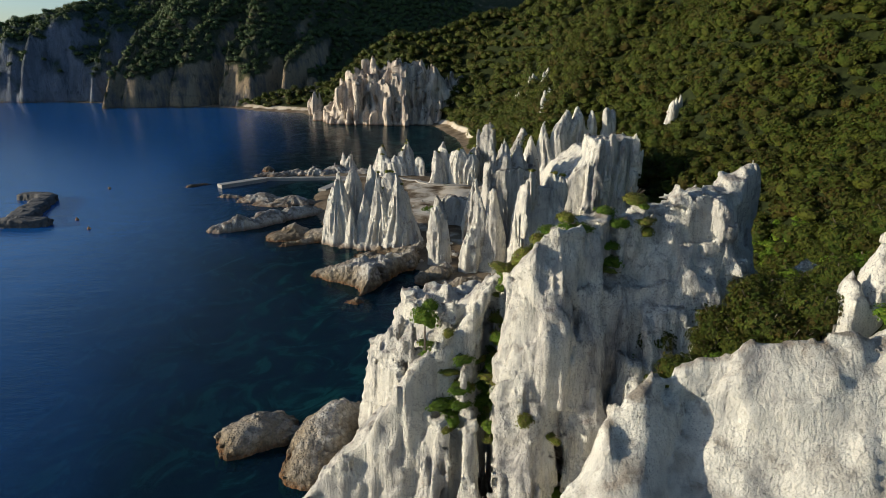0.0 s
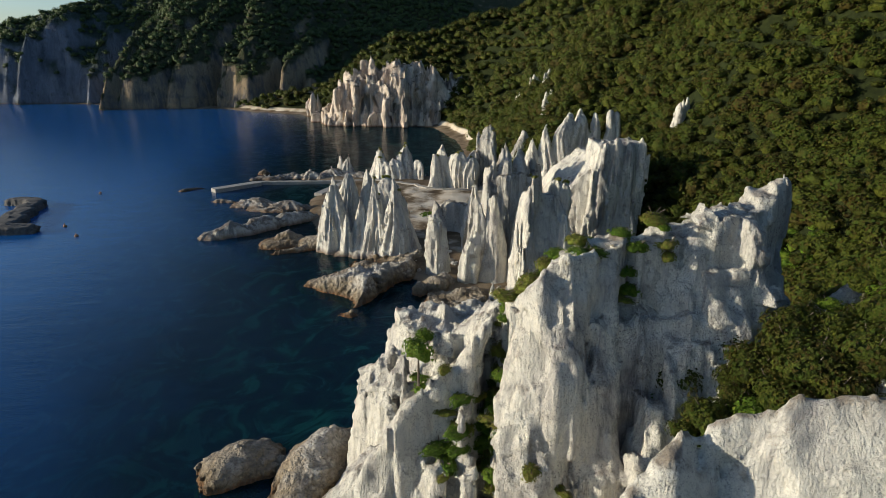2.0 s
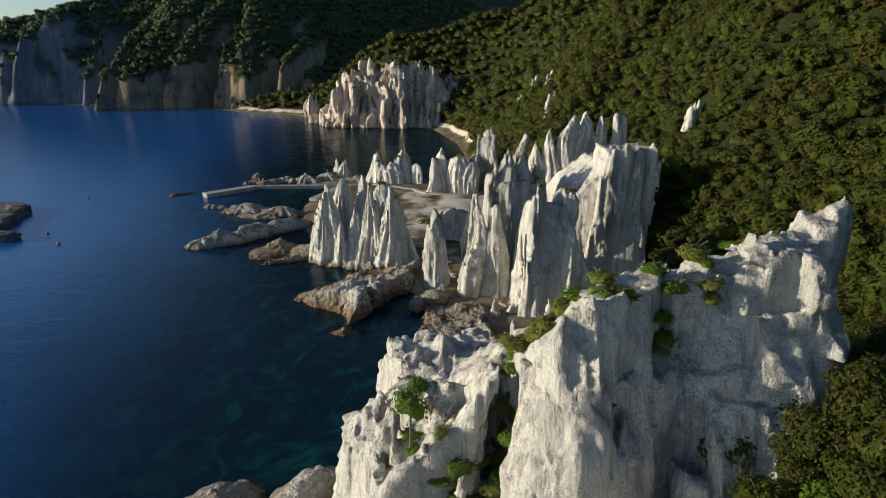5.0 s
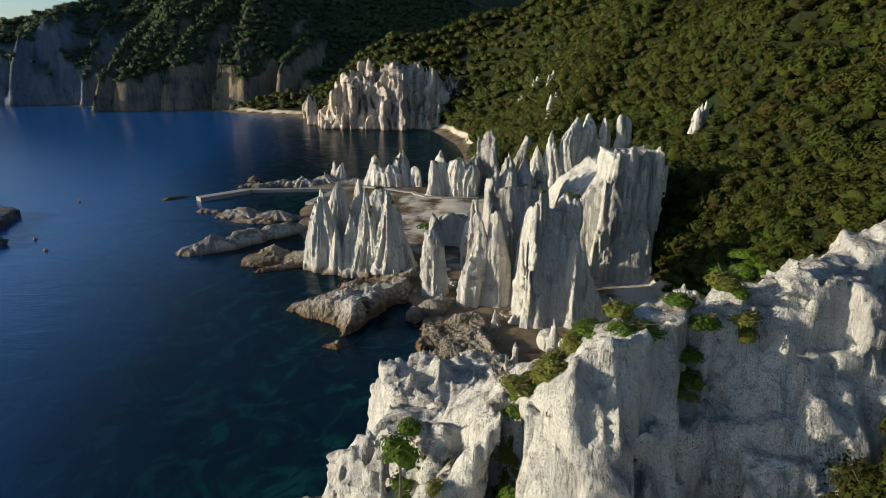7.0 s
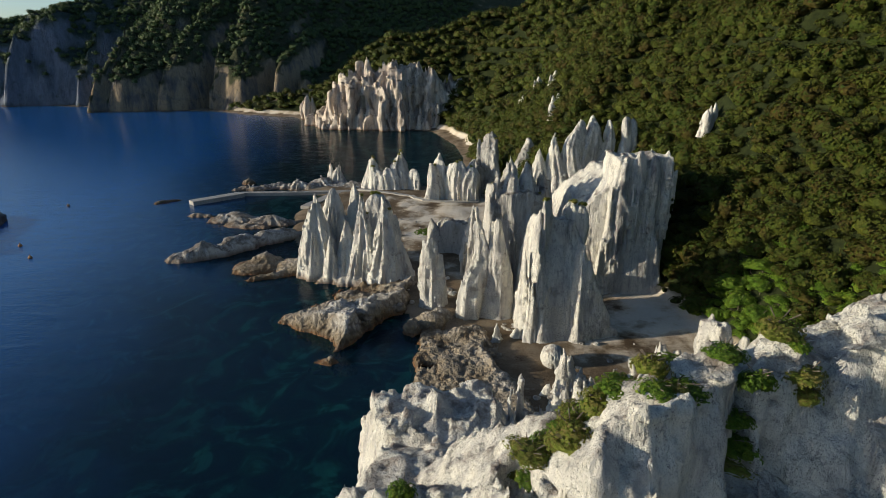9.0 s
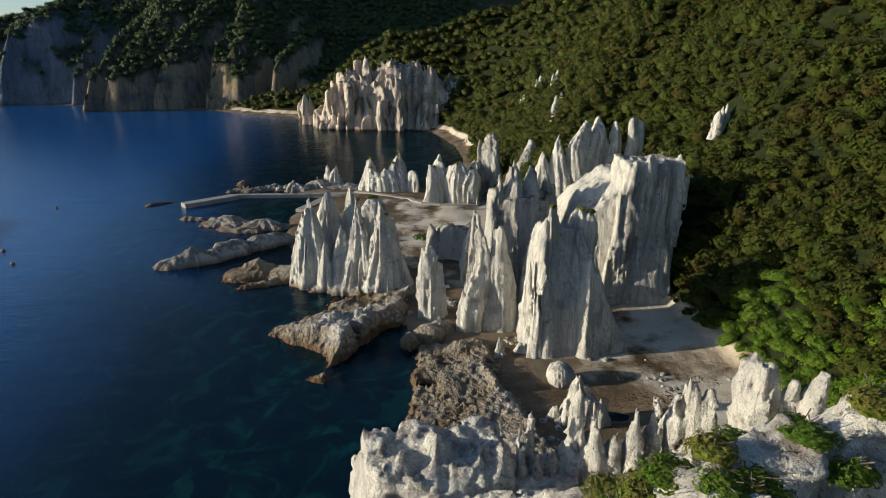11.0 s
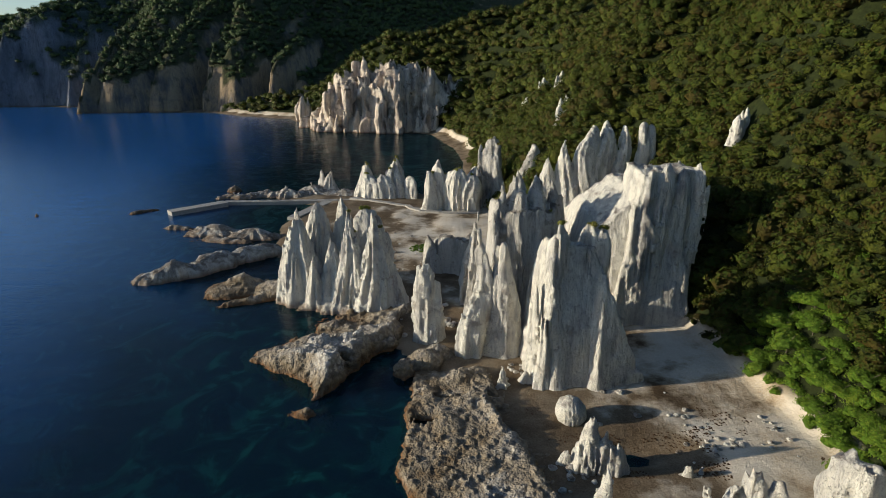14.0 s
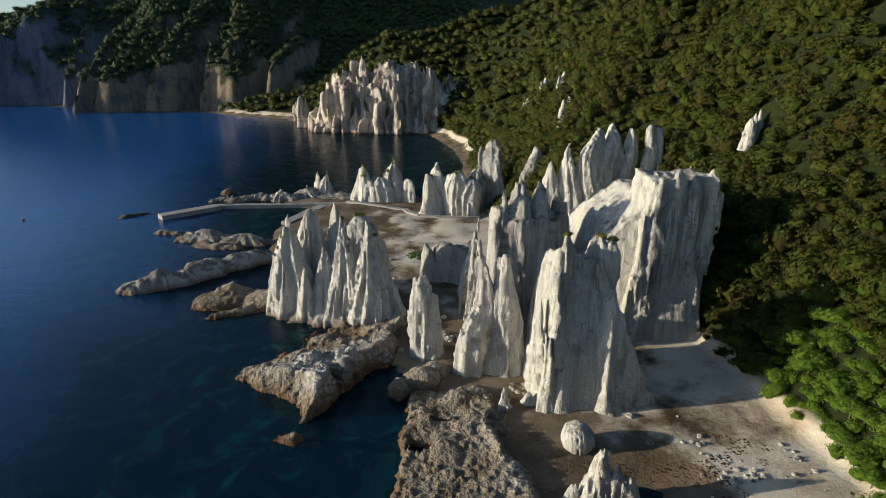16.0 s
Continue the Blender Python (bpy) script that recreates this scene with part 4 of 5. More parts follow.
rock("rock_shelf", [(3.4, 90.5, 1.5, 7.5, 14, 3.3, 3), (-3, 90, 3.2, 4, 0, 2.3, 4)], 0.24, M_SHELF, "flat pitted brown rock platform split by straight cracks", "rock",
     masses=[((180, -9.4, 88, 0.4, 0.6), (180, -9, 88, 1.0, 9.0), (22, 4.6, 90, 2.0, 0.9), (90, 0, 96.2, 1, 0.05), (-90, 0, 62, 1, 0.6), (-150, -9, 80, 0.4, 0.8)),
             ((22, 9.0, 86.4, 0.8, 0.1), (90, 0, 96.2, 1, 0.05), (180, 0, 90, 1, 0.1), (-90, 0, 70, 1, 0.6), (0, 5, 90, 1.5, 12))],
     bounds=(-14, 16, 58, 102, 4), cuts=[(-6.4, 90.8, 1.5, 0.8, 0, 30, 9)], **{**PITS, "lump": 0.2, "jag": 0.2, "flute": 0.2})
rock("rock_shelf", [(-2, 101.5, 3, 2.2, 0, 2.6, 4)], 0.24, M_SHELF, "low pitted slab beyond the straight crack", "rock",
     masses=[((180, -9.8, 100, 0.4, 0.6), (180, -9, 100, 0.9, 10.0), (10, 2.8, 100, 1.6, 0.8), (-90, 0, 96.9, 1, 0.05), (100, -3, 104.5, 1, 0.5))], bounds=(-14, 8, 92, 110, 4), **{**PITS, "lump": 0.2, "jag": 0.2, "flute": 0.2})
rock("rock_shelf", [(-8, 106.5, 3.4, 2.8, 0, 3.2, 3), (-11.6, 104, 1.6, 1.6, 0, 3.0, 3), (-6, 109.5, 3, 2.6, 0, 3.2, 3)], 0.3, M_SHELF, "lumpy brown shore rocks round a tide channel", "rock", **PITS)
rock("rock_shelf", [(-72, 144.5, 6.5, 3.4, 38, 3.9, 3), (-65.5, 151, 8, 3.2, 42, 4.3, 3), (-58.5, 159, 9, 3.2, 45, 3.8, 3), (-76, 142, 4.5, 4, 30, 2.2, 2.4)], 0.34, M_GREY, "long whale-backed grey rock ridge running out to sea", "rock", flute=0.5, wide=1.5, lump=0.4, jag=0.5, warp=0.4, thin=4, ribs=0.5)
rock("rock_shelf", [(-54, 137, 6.5, 4.5, 20, 1.6, 4), (-52, 139.5, 5.5, 2.6, 20, 3.8, 2.0), (-44, 137, 5.5, 5, 10, 2.6, 3), (-49, 131, 5.5, 1.6, 25, 1.1, 4)], 0.32, M_SHELF, "low grey and ochre rock point beside the cones", "rock", **PITS)
rock("rock_shelf", [(-78, 179, 10, 3.5, 0, 3.2, 2), (-66, 177, 9, 3.5, -5, 3.2, 2), (-92, 184, 6, 2, 0, 1.1, 3), (-72, 173, 9, 2.2, 0, 1.2, 3)], 0.4, M_GREY, "pale ribbed rock bank sheltering the harbour", "rock", flute=0.45, wide=1.5, lump=0.4, jag=0.4, warp=0.4, thin=4, ribs=0.5)
rock("rock_shelf", [(-72, 229, 8, 4, 0, 3.4, 2), (-82, 230, 7, 4, 0, 2.6, 2), (-64, 232, 7, 5, 0, 3.6, 2.4), (-92, 226, 9, 3.4, 10, 1.4, 3), (-50, 232, 12, 6, 0, 2.0, 4)], 0.42, M_GREY, "tumbled pale shingle and boulders behind the pier", "rock", flute=0.5, wide=1.6, lump=0.8, jag=0.8, pitted=0.5, warp=0.5, thin=3)
rock("sea_rock", [(-113.5, 203, 5.5, 1.4, 48, 1.0, 3)], 0.35, M_SHELF, "thin low rock bar awash off the pier head", "rock", flute=0.2, lump=0.3, jag=0.2, warp=0.3, pitted=0.2)
rock("sea_rock", [(-96.5, 236, 2.8, 2, 0, 2.4, 2.6)], 0.35, M_SHELF, "small lone rock off the spit", "rock", flute=0.3, lump=0.4, jag=0.3, warp=0.3, pitted=0.2)
rock("sea_rock", [(-28, 46, 5.4, 3.2, 28, 2.6, 4.5), (-31, 44.6, 2.6, 2.4, 0, 1.9, 3)], 0.24, M_SHELF, "flat-topped brown islet with a pitted crust", "rock", **{**PITS, "pitted": 0.25})
rock("sea_rock", [(-18, 47, 4.5, 8, -14, 5.0, 2.0), (-19.5, 41, 3.5, 4, 0, 2.6, 2.6)], 0.3, M_SHELF, "dark pitted boulder leaning at the cliff foot", "rock", **PITS)
rock("sea_rock", [(-24, 92, 3.4, 2, 0, 0.35, 2.5), (-20.5, 91, 2, 1.5, 0, 0.3, 2.5)], 0.25, M_SHELF, "ochre weed-covered reef barely awash", "rock", flute=0.2, lump=0.4, jag=0.5, warp=0.3, pitted=0.4)

# ---- boulders on the sand ----
th, ph = np.meshgrid(np.linspace(0, 2 * np.pi, 72, endpoint=False), np.linspace(0.0, np.pi, 40), indexing="ij")
ux0, uy0, uz0 = np.cos(th) * np.sin(ph), np.sin(th) * np.sin(ph), np.cos(ph)
groove = np.clip(1 - np.abs(value_noise(np.cos(th) * 3.2 + 5 + 0.3 * uz0, np.sin(th) * 3.2, uz0 * 0.5)) / 0.16, 0, 1)
rr = 2.2 * (1 + 0.07 * fractal(ux0 * 1.6, uy0 * 1.6, uz0 * 1.6, 4) - 0.10 * groove * np.sin(ph))
ti, tk = np.meshgrid(np.arange(72), np.arange(39), indexing="ij")
quads = np.stack([ti * 40 + tk, ti * 40 + tk + 1, (ti + 1) % 72 * 40 + tk + 1, (ti + 1) % 72 * 40 + tk], -1).reshape(-1, 4)
ball = np.stack([14 + ux0 * rr, 91.8 + uy0 * rr, 2.55 + uz0 * rr], -1).reshape(-1, 3)
tagged(link_mesh("boulder", ball, quads, M_WHITE), "round white boulder split by vertical grooves on wet sand", "boulder")
rock("boulder", [(14.8, 82.5, 2.2, 2.3, 0, 8.6, 1.9), (16.3, 82, 2.2, 2.1, 0, 7.0, 1.9), (17.8, 81.5, 2.0, 2, 0, 5.4, 1.8), (15.6, 83, 3.2, 2.6, 0, 3.8, 2), (11.8, 82.4, 1.6, 1.4, 0, 3.2, 1.8), (13.2, 81.5, 1.2, 1.3, 0, 4.6, 1.6)], 0.22, M_WHITE, "jagged white crown-shaped rock on the sand", "boulder", flute=0.4, wide=0.9, lump=0.2, jag=0.4, warp=0.2, rib_width=0.5)
rock("boulder", [(4.6, 99.5, 1.2, 1.2, 0, 4.2, 1.8)], 0.2, M_WHITE, "small pointed white boulder", "boulder", flute=0.3, wide=0.8, lump=0.2, jag=0.2, warp=0.2)
rock("boulder", [(8.2, 101, 1.5, 1.2, 0, 3.4, 2.4)], 0.2, M_WHITE, "low ribbed white boulder", "boulder", flute=0.3, wide=0.8, lump=0.2, jag=0.2, warp=0.2)
rock("boulder", [(26.5, 80.5, 1.6, 1.0, 0, 3.6, 1.8), (28.4, 81, 0.7, 0.7, 0, 3.8, 1.6)], 0.22, M_WHITE, "pale broken rock beside the stones", "boulder", flute=0.3, wide=0.8, lump=0.25, jag=0.3, warp=0.2)

# ---- harbour ----
def slab(bm, a, b, width, z0, z1):
    """A straight block from a to b on the plan."""
    ax, ay, bx, by = *a, *b
    dx, dy = bx - ax, by - ay
    n = math.hypot(dx, dy)
    m = Matrix.Translation(((ax + bx) / 2, (ay + by) / 2, (z0 + z1) / 2)) @ Matrix.Rotation(math.atan2(dy, dx), 4, "Z") @ Matrix.Diagonal((n, width, z1 - z0, 1))
    geo = bmesh.ops.create_cube(bm, size=1, matrix=m)
    edges = {e for v in geo["verts"] for e in v.link_edges}
    bmesh.ops.bevel(bm, geom=list(edges), offset=0.08, segments=1, affect="EDGES")


def thing(name, label, category, at=(0, 0, 0), group=""):
    return tagged(new(name), label, category, group) if at == (0, 0, 0) else tagged(placed(new(name), at), label, category, group)


def placed(ob, at):
    ob.location = at
    return ob


pier = thing("pier", "narrow grey concrete pier with a wider angled head", "pier")
for name, a, b, w, z1 in (("pier_head", (-103, 199.5), (-90, 214), 4.2, 1.5), ("deck", (-91, 215), (-46, 221), 2.4, 1.3), ("ramp", (-60, 196), (-54, 219), 3.6, 1.1)):
    bm = bmesh.new()
    slab(bm, a, b, w, -4, z1)
    part(name, bm, M_CONCRETE, pier)
for i in range(9):
    bm = bmesh.new()
    slab(bm, (-88 + 4.6 * i, 215.4 + 0.61 * i), (-85.6 + 4.6 * i, 215.7 + 0.61 * i), 0.5, 1.3, 1.55)
    part("kerb_block", bm, M_CONCRETE, pier)

# ---- scattered woods ----
def crown_template(n, seed, size, lobes=9, around=12, rings=6):
    """A lobed crown of radius 1: a billowing body with n leaf cards standing off it."""
    r = np.random.RandomState(seed)
    centres = r.normal(size=(lobes, 3))
    centres /= np.linalg.norm(centres, axis=1)[:, None]
    centres[:, 2] = np.abs(centres[:, 2]) * 0.8 + 0.05
    centres *= 0.55
    th, ph = np.meshgrid(np.linspace(0, 2 * np.pi, around, endpoint=False), np.linspace(0.12, 2.0, rings), indexing="ij")
    d = np.stack([np.cos(th) * np.sin(ph), np.sin(th) * np.sin(ph), np.cos(ph)], -1).reshape(-1, 3)
    dot = d @ centres.T
    reach = dot + np.sqrt(np.maximum(0.1764 - (centres ** 2).sum(1) + dot ** 2, 0))
    body = d * 0.8 * (reach.max(1) * r.uniform(0.9, 1.06, len(d)))[:, None]
    i, k = np.meshgrid(np.arange(around), np.arange(rings - 1), indexing="ij")
    i2 = (i + 1) % around
    faces = np.stack([i * rings + k, i * rings + k + 1, i2 * rings + k + 1, i2 * rings + k], -1).reshape(-1, 4)
    d = r.normal(size=(n, 3))
    d /= np.linalg.norm(d, axis=1)[:, None]
    d[:, 2] = np.where(d[:, 2] < -0.25, -d[:, 2], d[:, 2])
    p = centres[r.randint(lobes, size=n)] + d * r.uniform(0.40, 0.52, (n, 1))
    nrm = d + p * 0.6 + r.normal(size=(n, 3)) * 0.22
    nrm /= np.linalg.norm(nrm, axis=1)[:, None]
    t = np.cross(nrm, r.normal(size=(n, 3)))
    t /= np.linalg.norm(t, axis=1)[:, None]
    b = np.cross(nrm, t)
    s = size * r.uniform(0.6, 1.2, (n, 1))
    card = np.stack([p - t * s, p + t * s * 0.9 - b * s * 0.5, p + t * s * 0.4 + b * s * 0.9 + nrm * s * 0.2], 1).reshape(-1, 3)
    faces = np.concatenate([faces[:, [0, 1, 2]], faces[:, [0, 2, 3]]])
    return np.concatenate([body, card]), np.concatenate([faces, len(body) + np.arange(3 * n).reshape(-1, 3)])


def woods(name, places, radii, templates, material, label, seed):
    r = np.random.RandomState(seed)
    blocks, faces, total = [], [], 0
    for (x, y, z), rad in zip(places, radii):
        v, q = templates[r.randint(len(templates))]
        a = r.uniform(0, 6.28)
        c, s = math.cos(a), math.sin(a)
        w = np.stack([v[:, 0] * c - v[:, 1] * s, v[:, 0] * s + v[:, 1] * c, v[:, 2] * r.uniform(0.75, 1.15)], 1) * rad
        blocks.append(w + (x, y, z))
        faces.append(q + total)
        total += len(v)
    return tagged(link_mesh(name, np.concatenate(blocks), np.concatenate(faces), material, True), label, "woods", kind="stuff")


def scatter(x0, x1, y0, y1, step, seed):
    r = np.random.RandomState(seed)
    x, y = np.meshgrid(np.arange(x0, x1, step), np.arange(y0, y1, step), indexing="ij")
    x, y = x.ravel() + r.uniform(-0.5, 0.5, x.size) * step, y.ravel() + r.uniform(-0.5, 0.5, y.size) * step
    return x, y, r


BARE = [(20, 161, 7), (27, 163, 7), (33, 165, 6), (32, 124, 8), (27, 142, 8), (24, 151, 7), (31, 153, 7), (38, 159, 4), (8, 127, 10), (31, 21, 5), (41.5, 167, 3), (57.5, 149.5, 4.5), (13, 37, 13), (20, 13, 9), (-2, 40, 12), (35, 14, 9), (17, 44, 9), (6, 50, 9), (28.2, 30.6, 3.2), (23, 37, 7)]


def wooded(x, y, edge):
    ok = (inland(FOOT, x, y) > edge) & (x < 0.72 * (y + 20) + 16) & (terrain(x, y) < 74 + 0.1 * (y + 17))
    for cx, cy, r in BARE:
        ok &= (x - cx) ** 2 + (y - cy) ** 2 > r * r
    return ok


near_templates = [crown_template(190, 20 + i, 0.125, 12, 7, 4) for i in range(6)]
mid_templates = [crown_template(110, 40 + i, 0.16, 11, 6, 4) for i in range(6)]
far_templates = [crown_template(44, 60 + i, 0.23, 10, 6, 4) for i in range(5)]


def on_rock(ob, low, up, n, seed, box=None):
    """Up to n places with their normals on the ledges of a rock."""
    cos, nos = [], []
    for me in [o.data for o in (ob if isinstance(ob, list) else [ob])]:
        co, no = np.empty(len(me.vertices) * 3, np.float32), np.empty(len(me.vertices) * 3, np.float32)
        me.vertices.foreach_get("co", co)
        me.vertex_normals.foreach_get("vector", no)
        cos.append(co.reshape(-1, 3)), nos.append(no.reshape(-1, 3))
    co, no = np.concatenate(cos), np.concatenate(nos)
    ok = (co[:, 2] > low) & (no[:, 2] > up)
    if box:
        ok &= (co[:, 0] > box[0]) & (co[:, 0] < box[1]) & (co[:, 1] > box[2]) & (co[:, 1] < box[3])
    idx = np.flatnonzero(ok)
    r = np.random.RandomState(seed)
    return co[r.choice(idx, min(n, len(idx)), replace=False)]


def tapered(bm, a, b, ra, rb, sides=6):
    """A limb from a to b."""
    a, b = Vector(a), Vector(b)
    turn = (b - a).to_track_quat("Z", "Y").to_matrix().to_4x4()
    bmesh.ops.create_cone(bm, cap_ends=True, segments=sides, radius1=ra, radius2=rb, depth=(b - a).length, matrix=Matrix.Translation((a + b) / 2) @ turn)


def tree(name, height, radius, leaves, size, seed, material, label, category, group, lobes=11, low=0.5, deep=0.45):
    """A tree with a forked trunk and a crown of leaf cards, standing at the origin."""
    r = random.Random(seed)
    root = tagged(new(name), label, category, group)
    bm = bmesh.new()
    fork = (r.uniform(-0.2, 0.2), r.uniform(-0.2, 0.2), height * 0.42)
    tapered(bm, (0, 0, -0.8), fork, 0.17 * height / 6, 0.11 * height / 6)
    for i in range(5):
        a = i * 1.26 + r.uniform(-0.4, 0.4)
        tip = (math.cos(a) * radius * 0.6, math.sin(a) * radius * 0.6, height * r.uniform(0.6, 0.9))
        tapered(bm, fork, tip, 0.08 * height / 6, 0.03, 5)
    part("trunk", bm, M_BARK, root)
    v, q = crown_template(leaves, seed, size, lobes, 18, 9)
    link_mesh("crown", v * (radius, radius, height * deep) + (0, 0, height * low), q, material, True, root)
    return root
x, y, r = scatter(-5, 190, -14, 330, 2.6, 3)
ok = wooded(x, y, 0.0) & ((y > 55) | (x > 19))
near = ok & (y < 108) & (x < 40 + 0.13 * y)
rest = ok & ~near
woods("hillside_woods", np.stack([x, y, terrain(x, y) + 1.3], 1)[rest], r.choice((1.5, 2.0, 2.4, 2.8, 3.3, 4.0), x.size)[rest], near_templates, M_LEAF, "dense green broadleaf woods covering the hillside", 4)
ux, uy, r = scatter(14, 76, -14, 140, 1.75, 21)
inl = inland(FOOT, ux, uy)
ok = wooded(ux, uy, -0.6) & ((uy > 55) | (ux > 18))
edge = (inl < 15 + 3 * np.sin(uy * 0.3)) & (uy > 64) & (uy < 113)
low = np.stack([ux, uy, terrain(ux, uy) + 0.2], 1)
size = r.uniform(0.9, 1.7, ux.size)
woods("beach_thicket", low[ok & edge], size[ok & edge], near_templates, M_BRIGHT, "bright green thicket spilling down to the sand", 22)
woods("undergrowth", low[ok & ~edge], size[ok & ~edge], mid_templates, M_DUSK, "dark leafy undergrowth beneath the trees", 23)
vx, vy, r = scatter(8, 95, 118, 235, 2.1, 25)
inl = inland(FOOT, vx, vy)
ok = wooded(vx, vy, 0.5) & (inl < 55) & ((vx > 62 + 0.1 * vy) | (vy > 138))
woods("slope_undergrowth", np.stack([vx, vy, terrain(vx, vy) + 0.4], 1)[ok], r.uniform(1.2, 2.0, vx.size)[ok], mid_templates, M_LEAF, "green scrub filling the steep wooded slope", 26)
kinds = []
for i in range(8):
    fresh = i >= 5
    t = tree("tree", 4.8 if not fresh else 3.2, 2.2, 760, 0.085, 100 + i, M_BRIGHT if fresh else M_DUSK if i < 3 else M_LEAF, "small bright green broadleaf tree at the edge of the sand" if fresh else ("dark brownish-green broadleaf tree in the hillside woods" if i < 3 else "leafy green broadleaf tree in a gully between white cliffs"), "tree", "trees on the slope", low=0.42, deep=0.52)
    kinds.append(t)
chance = random.Random(12)
spots = list(zip(x[near], y[near], inland(FOOT, x, y)[near], terrain(x, y)[near]))
used = set()
for px, py, s, z in spots:
    fresh = s < 13 + 3 * math.sin(py * 0.3) and 64 < py < 112
    k = chance.choice((5, 6, 7) if fresh else (3, 4) if py < 55 else (0, 1, 2, 0, 1, 2, 4))
    m = Matrix.Translation((px, py, z)) @ Matrix.Rotation(chance.uniform(0, 6.28), 4, "Z") @ Matrix.Scale(chance.uniform(0.75, 1.25), 4)
    if k in used:
        copy_thing(kinds[k], m)
    else:
        used.add(k)
        kinds[k].matrix_basis = m
bx, by, r = scatter(15.5, 40, 18.5, 33.5, 2.0, 41)
for px, py in zip(bx, by):
    if (px - 30.4) ** 2 + (py - 33.5) ** 2 < 9 or (py > 29.5 and px < 24):
        continue
    copy_thing(kinds[chance.choice((3, 4, 5, 6))], Matrix.Translation((px, py, float(terrain(np.array([px]), np.array([py]))[0]) - 0.3)) @ Matrix.Rotation(chance.uniform(0, 6.28), 4, "Z") @ Matrix.Scale(chance.uniform(0.6, 1.0), 4))
x, y, r = scatter(-260, 420, 330, 760, 6.0, 6)
ok = wooded(x, y, 2)
woods("far_hillside_woods", np.stack([x, y, terrain(x, y) + 2.5], 1)[ok], r.uniform(3.6, 5.6, x.size)[ok], mid_templates, M_LEAF, "green woods on the far spur above the cove", 7)
x, y, r = scatter(-760, 300, 570, 860, 5.6, 8)
high = mountain(x, y)
slope = np.hypot(mountain(x + 2, y) - mountain(x - 2, y), mountain(x, y + 2) - mountain(x, y - 2)) / 4
ok = (high > 14) & (high < 190) & (slope < 2.2 + 0.9 * np.sin(x * 0.31 + y * 0.2)) & (high > 20 + 12 * np.sin(x * 0.11)) & (x < 60)
woods("mountain_woods", np.stack([x, y, high + 1.5], 1)[ok], r.uniform(3.4, 5.6, x.size)[ok], far_templates, M_DEEP, "dark woods on the shaded mountain behind the bay", 9)
# ---- shrubs on the white cliff ----
bush_kinds = [tree("bush", 1.3, 1.1, 520, 0.12, 200 + i, M_BUSH if i % 2 else M_BRIGHT, "low olive-green bush rooted in a crack of the white cliff" if i % 2 else "fresh green bush on a ledge of the white cliff", "bush", "bushes on the cliff", 14, low=0.12, deep=0.62) for i in range(6)]
used = set()
spots = []
for box, n, up, low in (((1.6, 3.5, 22.5, 31.5), 46, -1, 17), ((3.0, 6, 28.5, 33), 34, 0.2, 25), ((4.5, 8.6, 30.5, 34.5), 44, 0.2, 28), ((8.6, 10.6, 29, 31.5), 6, 0.4, 33), ((11.8, 13.6, 28, 32.5), 14, -0.2, 27), ((13.6, 15.6, 30, 32), 4, 0.2, 33), ((-2.0, 0.2, 24, 29.5), 26, -0.2, 18), ((-4.4, -1.4, 28, 34), 8, 0.2, 20), ((24, 28, 38, 43), 4, 0.3, 26), ((4, 12, 19, 25), 4, 0.3, 14)):
    spots += [tuple(p) for p in on_rock(CLIFF_PARTS, low, up, n, len(spots) + 3, box)]
for i, p in enumerate(spots):
    k = chance.randrange(6)
    m = Matrix.Translation((p[0], p[1], p[2] - 0.2)) @ Matrix.Rotation(chance.uniform(0, 6.28), 4, "Z") @ Matrix.Diagonal((chance.uniform(0.6, 1.3), chance.uniform(0.6, 1.3), chance.uniform(0.5, 1.2), 1))
    if k in used:
        copy_thing(bush_kinds[k], m)
    else:
        used.add(k)
        bush_kinds[k].matrix_basis = m
pine = tree("tree", 4.2, 1.6, 420, 0.10, 300, M_BRIGHT, "small fresh green tree leaning out of the cliff", "tree", "", 7)
pine.matrix_basis = Matrix.Translation((-3.6, 30.2, 24.2))

# ---- tufts on the stacks ----
tops = []
for ob in list(scene.objects):
    if ob.type == "MESH" and ob.name.startswith(("rock_tower", "rock_curtain", "knob")):
        zmax = max(c[2] for c in ob.bound_box)
        tops.append(on_rock(ob, zmax * 0.7, 0.72, 9, len(tops)))
tops = np.concatenate(tops)
woods("ledge_tufts", tops, np.random.RandomState(2).uniform(0.4, 1.0, len(tops)), mid_templates, M_BUSH, "dry green tufts on the ledges of the white stacks", 11)
gx2, gy2, r = scatter(-18, -9, 160, 168, 0.7, 13)
keep = ((gx2 + 13.5) / 4) ** 2 + ((gy2 - 164) / 3) ** 2 < 1
woods("grass_patch", np.stack([gx2, gy2, terrain(gx2, gy2)], 1)[keep], r.uniform(0.35, 0.6, gx2.size)[keep], far_templates, M_BRIGHT, "patch of bright green grass on the shingle", 14)

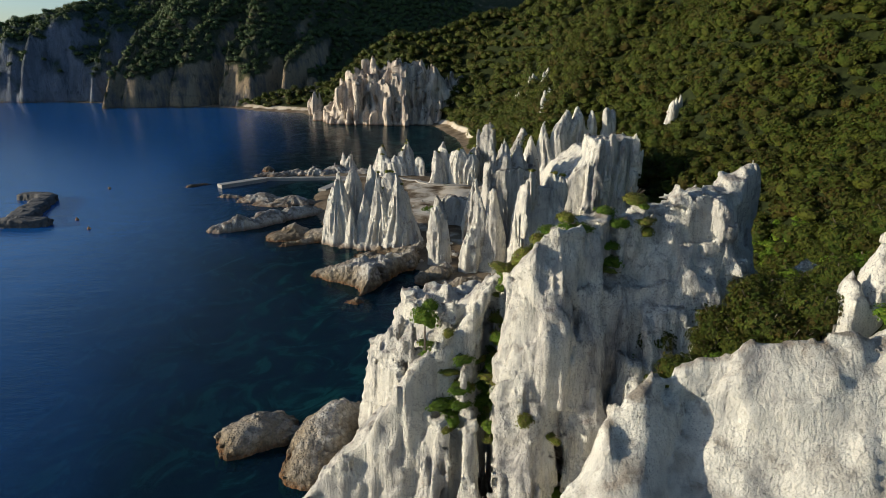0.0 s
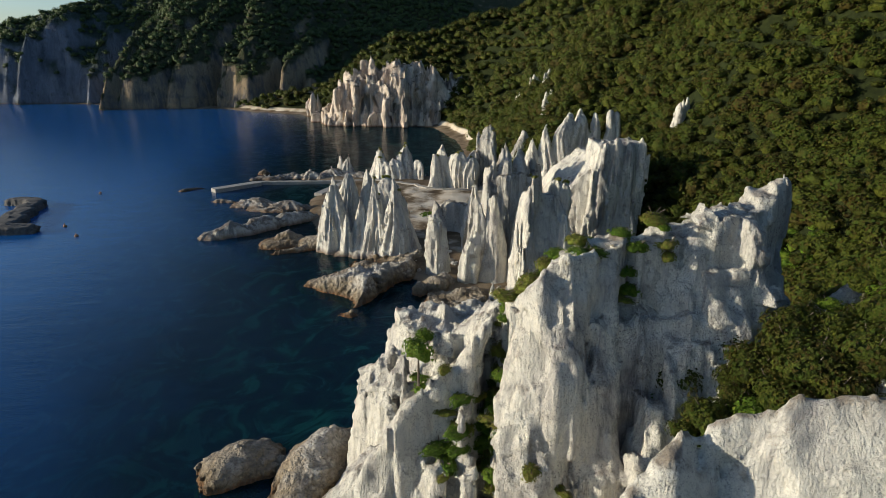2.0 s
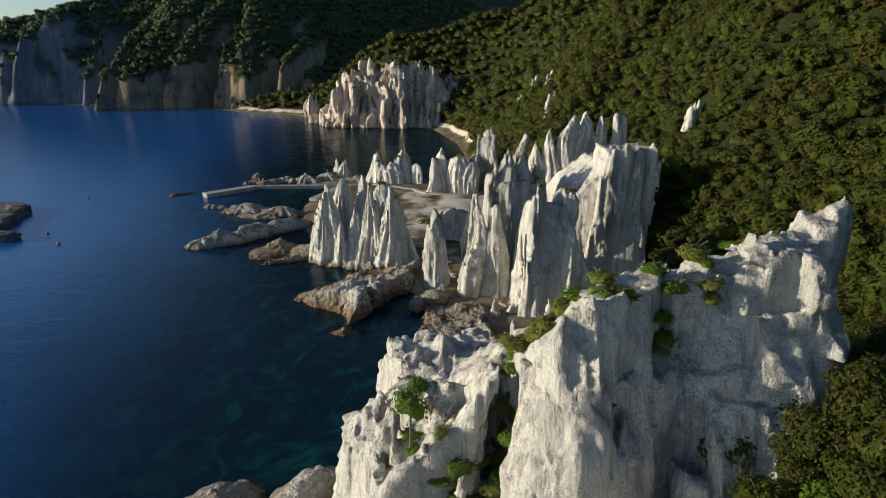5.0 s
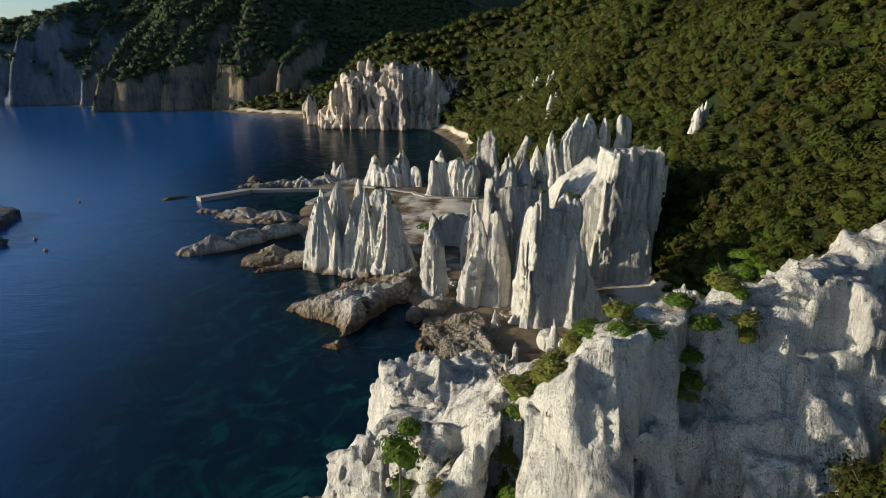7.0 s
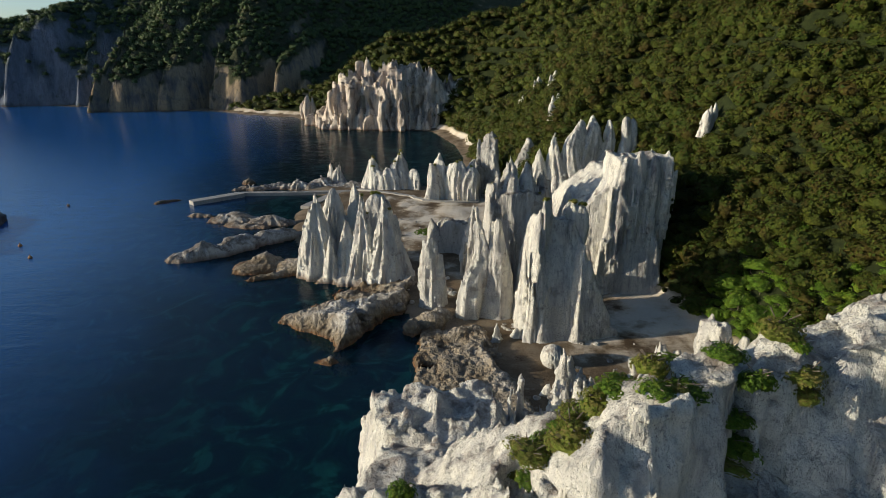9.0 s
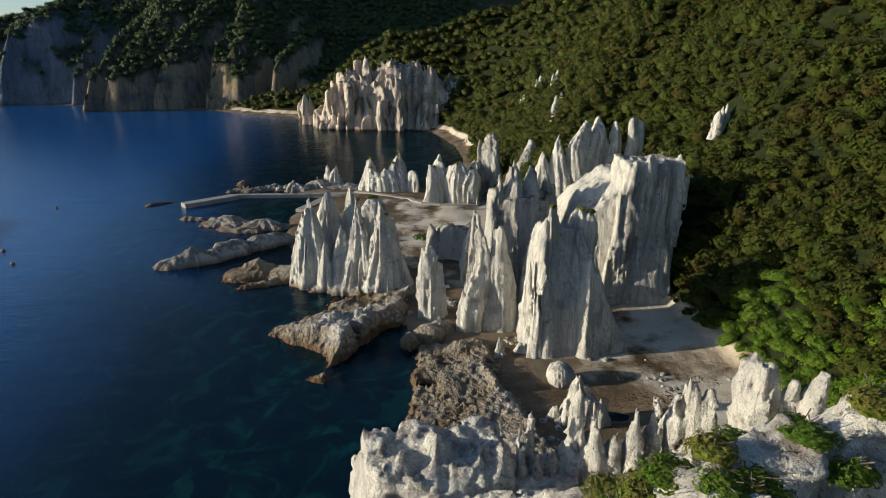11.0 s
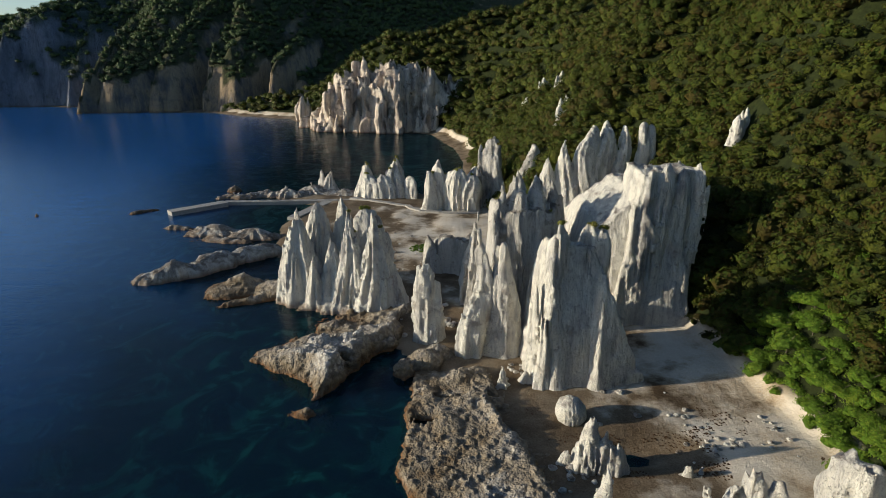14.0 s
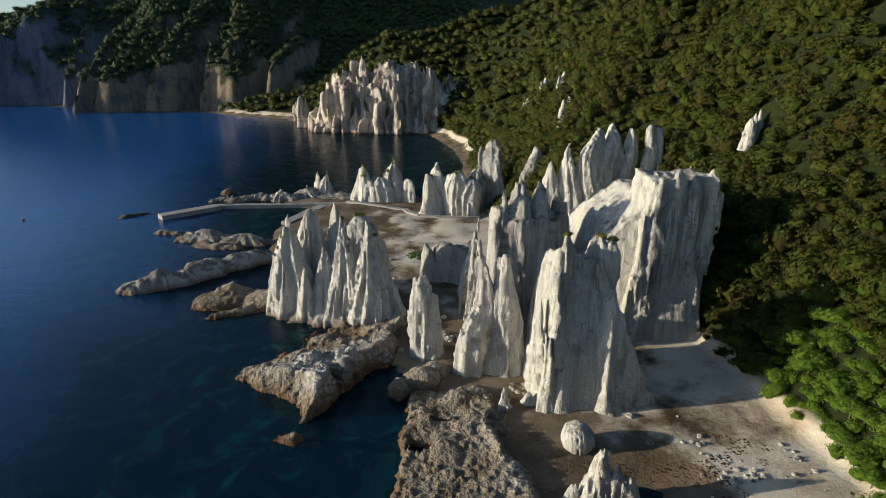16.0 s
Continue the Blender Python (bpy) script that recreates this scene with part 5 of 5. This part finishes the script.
# ---- breakwater, buoys, path, stones ----
rock("breakwater", [(-163, 176.5, 6, 2.6, 0, 2.6, 9), (-157, 174.5, 4, 3, -30, 2.8, 9), (-153.5, 168, 3.2, 5, 10, 2.8, 9), (-150, 159, 3.4, 6, 15, 2.8, 9), (-146, 150, 4, 6, 20, 2.8, 9), (-141, 143, 8, 3, 10, 2.6, 9)], 0.4, M_RUBBLE, "dark curved rubble breakwater standing alone offshore", "breakwater", flute=0.12, wide=1.2, lump=0.15, jag=0.12, joint=0.1, pitted=0.3, warp=0.3, thin=2, ribs=0)
for bx, by, bz in ((-146.4, 195, 0), (-117.5, 140.5, 0), (-128, 150, 0)):
    buoy = tagged(new("buoy"), "faded orange mooring buoy floating on calm water", "buoy", "mooring buoys")
    buoy.location = (bx, by, bz)
    bm = bmesh.new()
    bmesh.ops.create_uvsphere(bm, u_segments=12, v_segments=8, radius=0.55, matrix=Matrix.Translation((0, 0, 0.2)) @ Matrix.Diagonal((1, 1, 0.8, 1)))
    part("float", bm, M_BUOY, buoy)
    bm = bmesh.new()
    tapered(bm, (0, 0, 0.5), (0, 0, 1.1), 0.12, 0.08, 8)
    part("mooring_post", bm, M_BUOY, buoy)
path = tagged(new("path"), "pale concrete walkway winding from the pier", "path", kind="structure")
course = [(-46, 221), (-38, 217.5), (-30, 214), (-24, 211), (-21.5, 206), (-18, 202.5), (-12, 201.2), (-6, 201.2), (1, 202.5)]
for a, b in zip(course, course[1:]):
    bm = bmesh.new()
    z = float(terrain(np.array([a[0]]), np.array([a[1]]))[0])
    slab(bm, a, b, 1.9, z - 0.8, max(z, float(terrain(np.array([b[0]]), np.array([b[1]]))[0])) + 0.35)
    part("slab", bm, M_CONCRETE, path)
stone_meshes = []
for i in range(5):
    bm = bmesh.new()
    bmesh.ops.create_icosphere(bm, subdivisions=2, radius=1)
    for v in bm.verts:
        d = noise.noise(v.co * 1.3 + Vector((i * 7, 0, 0))) * 0.35 + noise.noise(v.co * 3 + Vector((0, i * 5, 0))) * 0.15
        v.co *= 1 + d
        v.co.z *= 0.7
    me = bpy.data.meshes.new("stone")
    bm.to_mesh(me)
    bm.free()
    me.materials.append(M_WHITE if i < 3 else M_GREY)
    stone_meshes.append(me)
for cx, cy, sx, sy, n, big in ((33, 86, 5, 2.4, 34, 0.34), (29, 92, 3, 2, 7, 0.4), (41, 91, 3, 3, 6, 0.4), (24, 96, 7, 3, 5, 0.5), (8, 104, 5, 3, 18, 0.4), (12, 79, 3, 3, 14, 0.6), (-8, 122, 5, 6, 40, 0.6), (-20, 160, 9, 12, 40, 0.4)):
    for i in range(n):
        sx_, sy_ = chance.gauss(cx, sx * 0.6), chance.gauss(cy, sy * 0.6)
        z = float(terrain(np.array([sx_]), np.array([sy_]))[0])
        if z < 0.1:
            continue
        ob = tagged(new("stone", stone_meshes[chance.randrange(5)]), "pale loose stone lying on the beach sand", "stone", "loose stones on the beach")
        ob.matrix_basis = Matrix.Translation((sx_, sy_, z + 0.05)) @ Matrix.Rotation(chance.uniform(0, 6.28), 4, "Z") @ Matrix.Scale(big * chance.uniform(0.35, 1.3), 4)

# ---- weed washed up on the sand ----
M_WEED = plain_material("brown_seaweed", (0.035, 0.016, 0.006), (0.11, 0.055, 0.02), 5.0)
wx2, wy2, r = scatter(8, 46, 80, 98, 0.45, 31)
field = fractal(wx2 / 5, wy2 / 3, np.zeros_like(wx2) + 0.5, 3) + 0.9 * np.exp(-((wx2 - 17) / 6) ** 2 - ((wy2 - 87.5) / 2.6) ** 2) + 0.5 * np.exp(-((wx2 - 36) / 9) ** 2 - ((wy2 - 89.5) / 1.6) ** 2)
wz2 = terrain(wx2, wy2)
keep = (field > 0.52) & (wz2 < 3.2) & (wz2 > 0)
flat_templates = [(v * (1, 1, 0.10), q) for v, q in far_templates]
woods("seaweed", np.stack([wx2, wy2, wz2], 1)[keep], r.uniform(0.12, 0.30, wx2.size)[keep], flat_templates, M_WEED, "brown seaweed wrack strewn over wet sand", 32)["category"] = "seaweed"
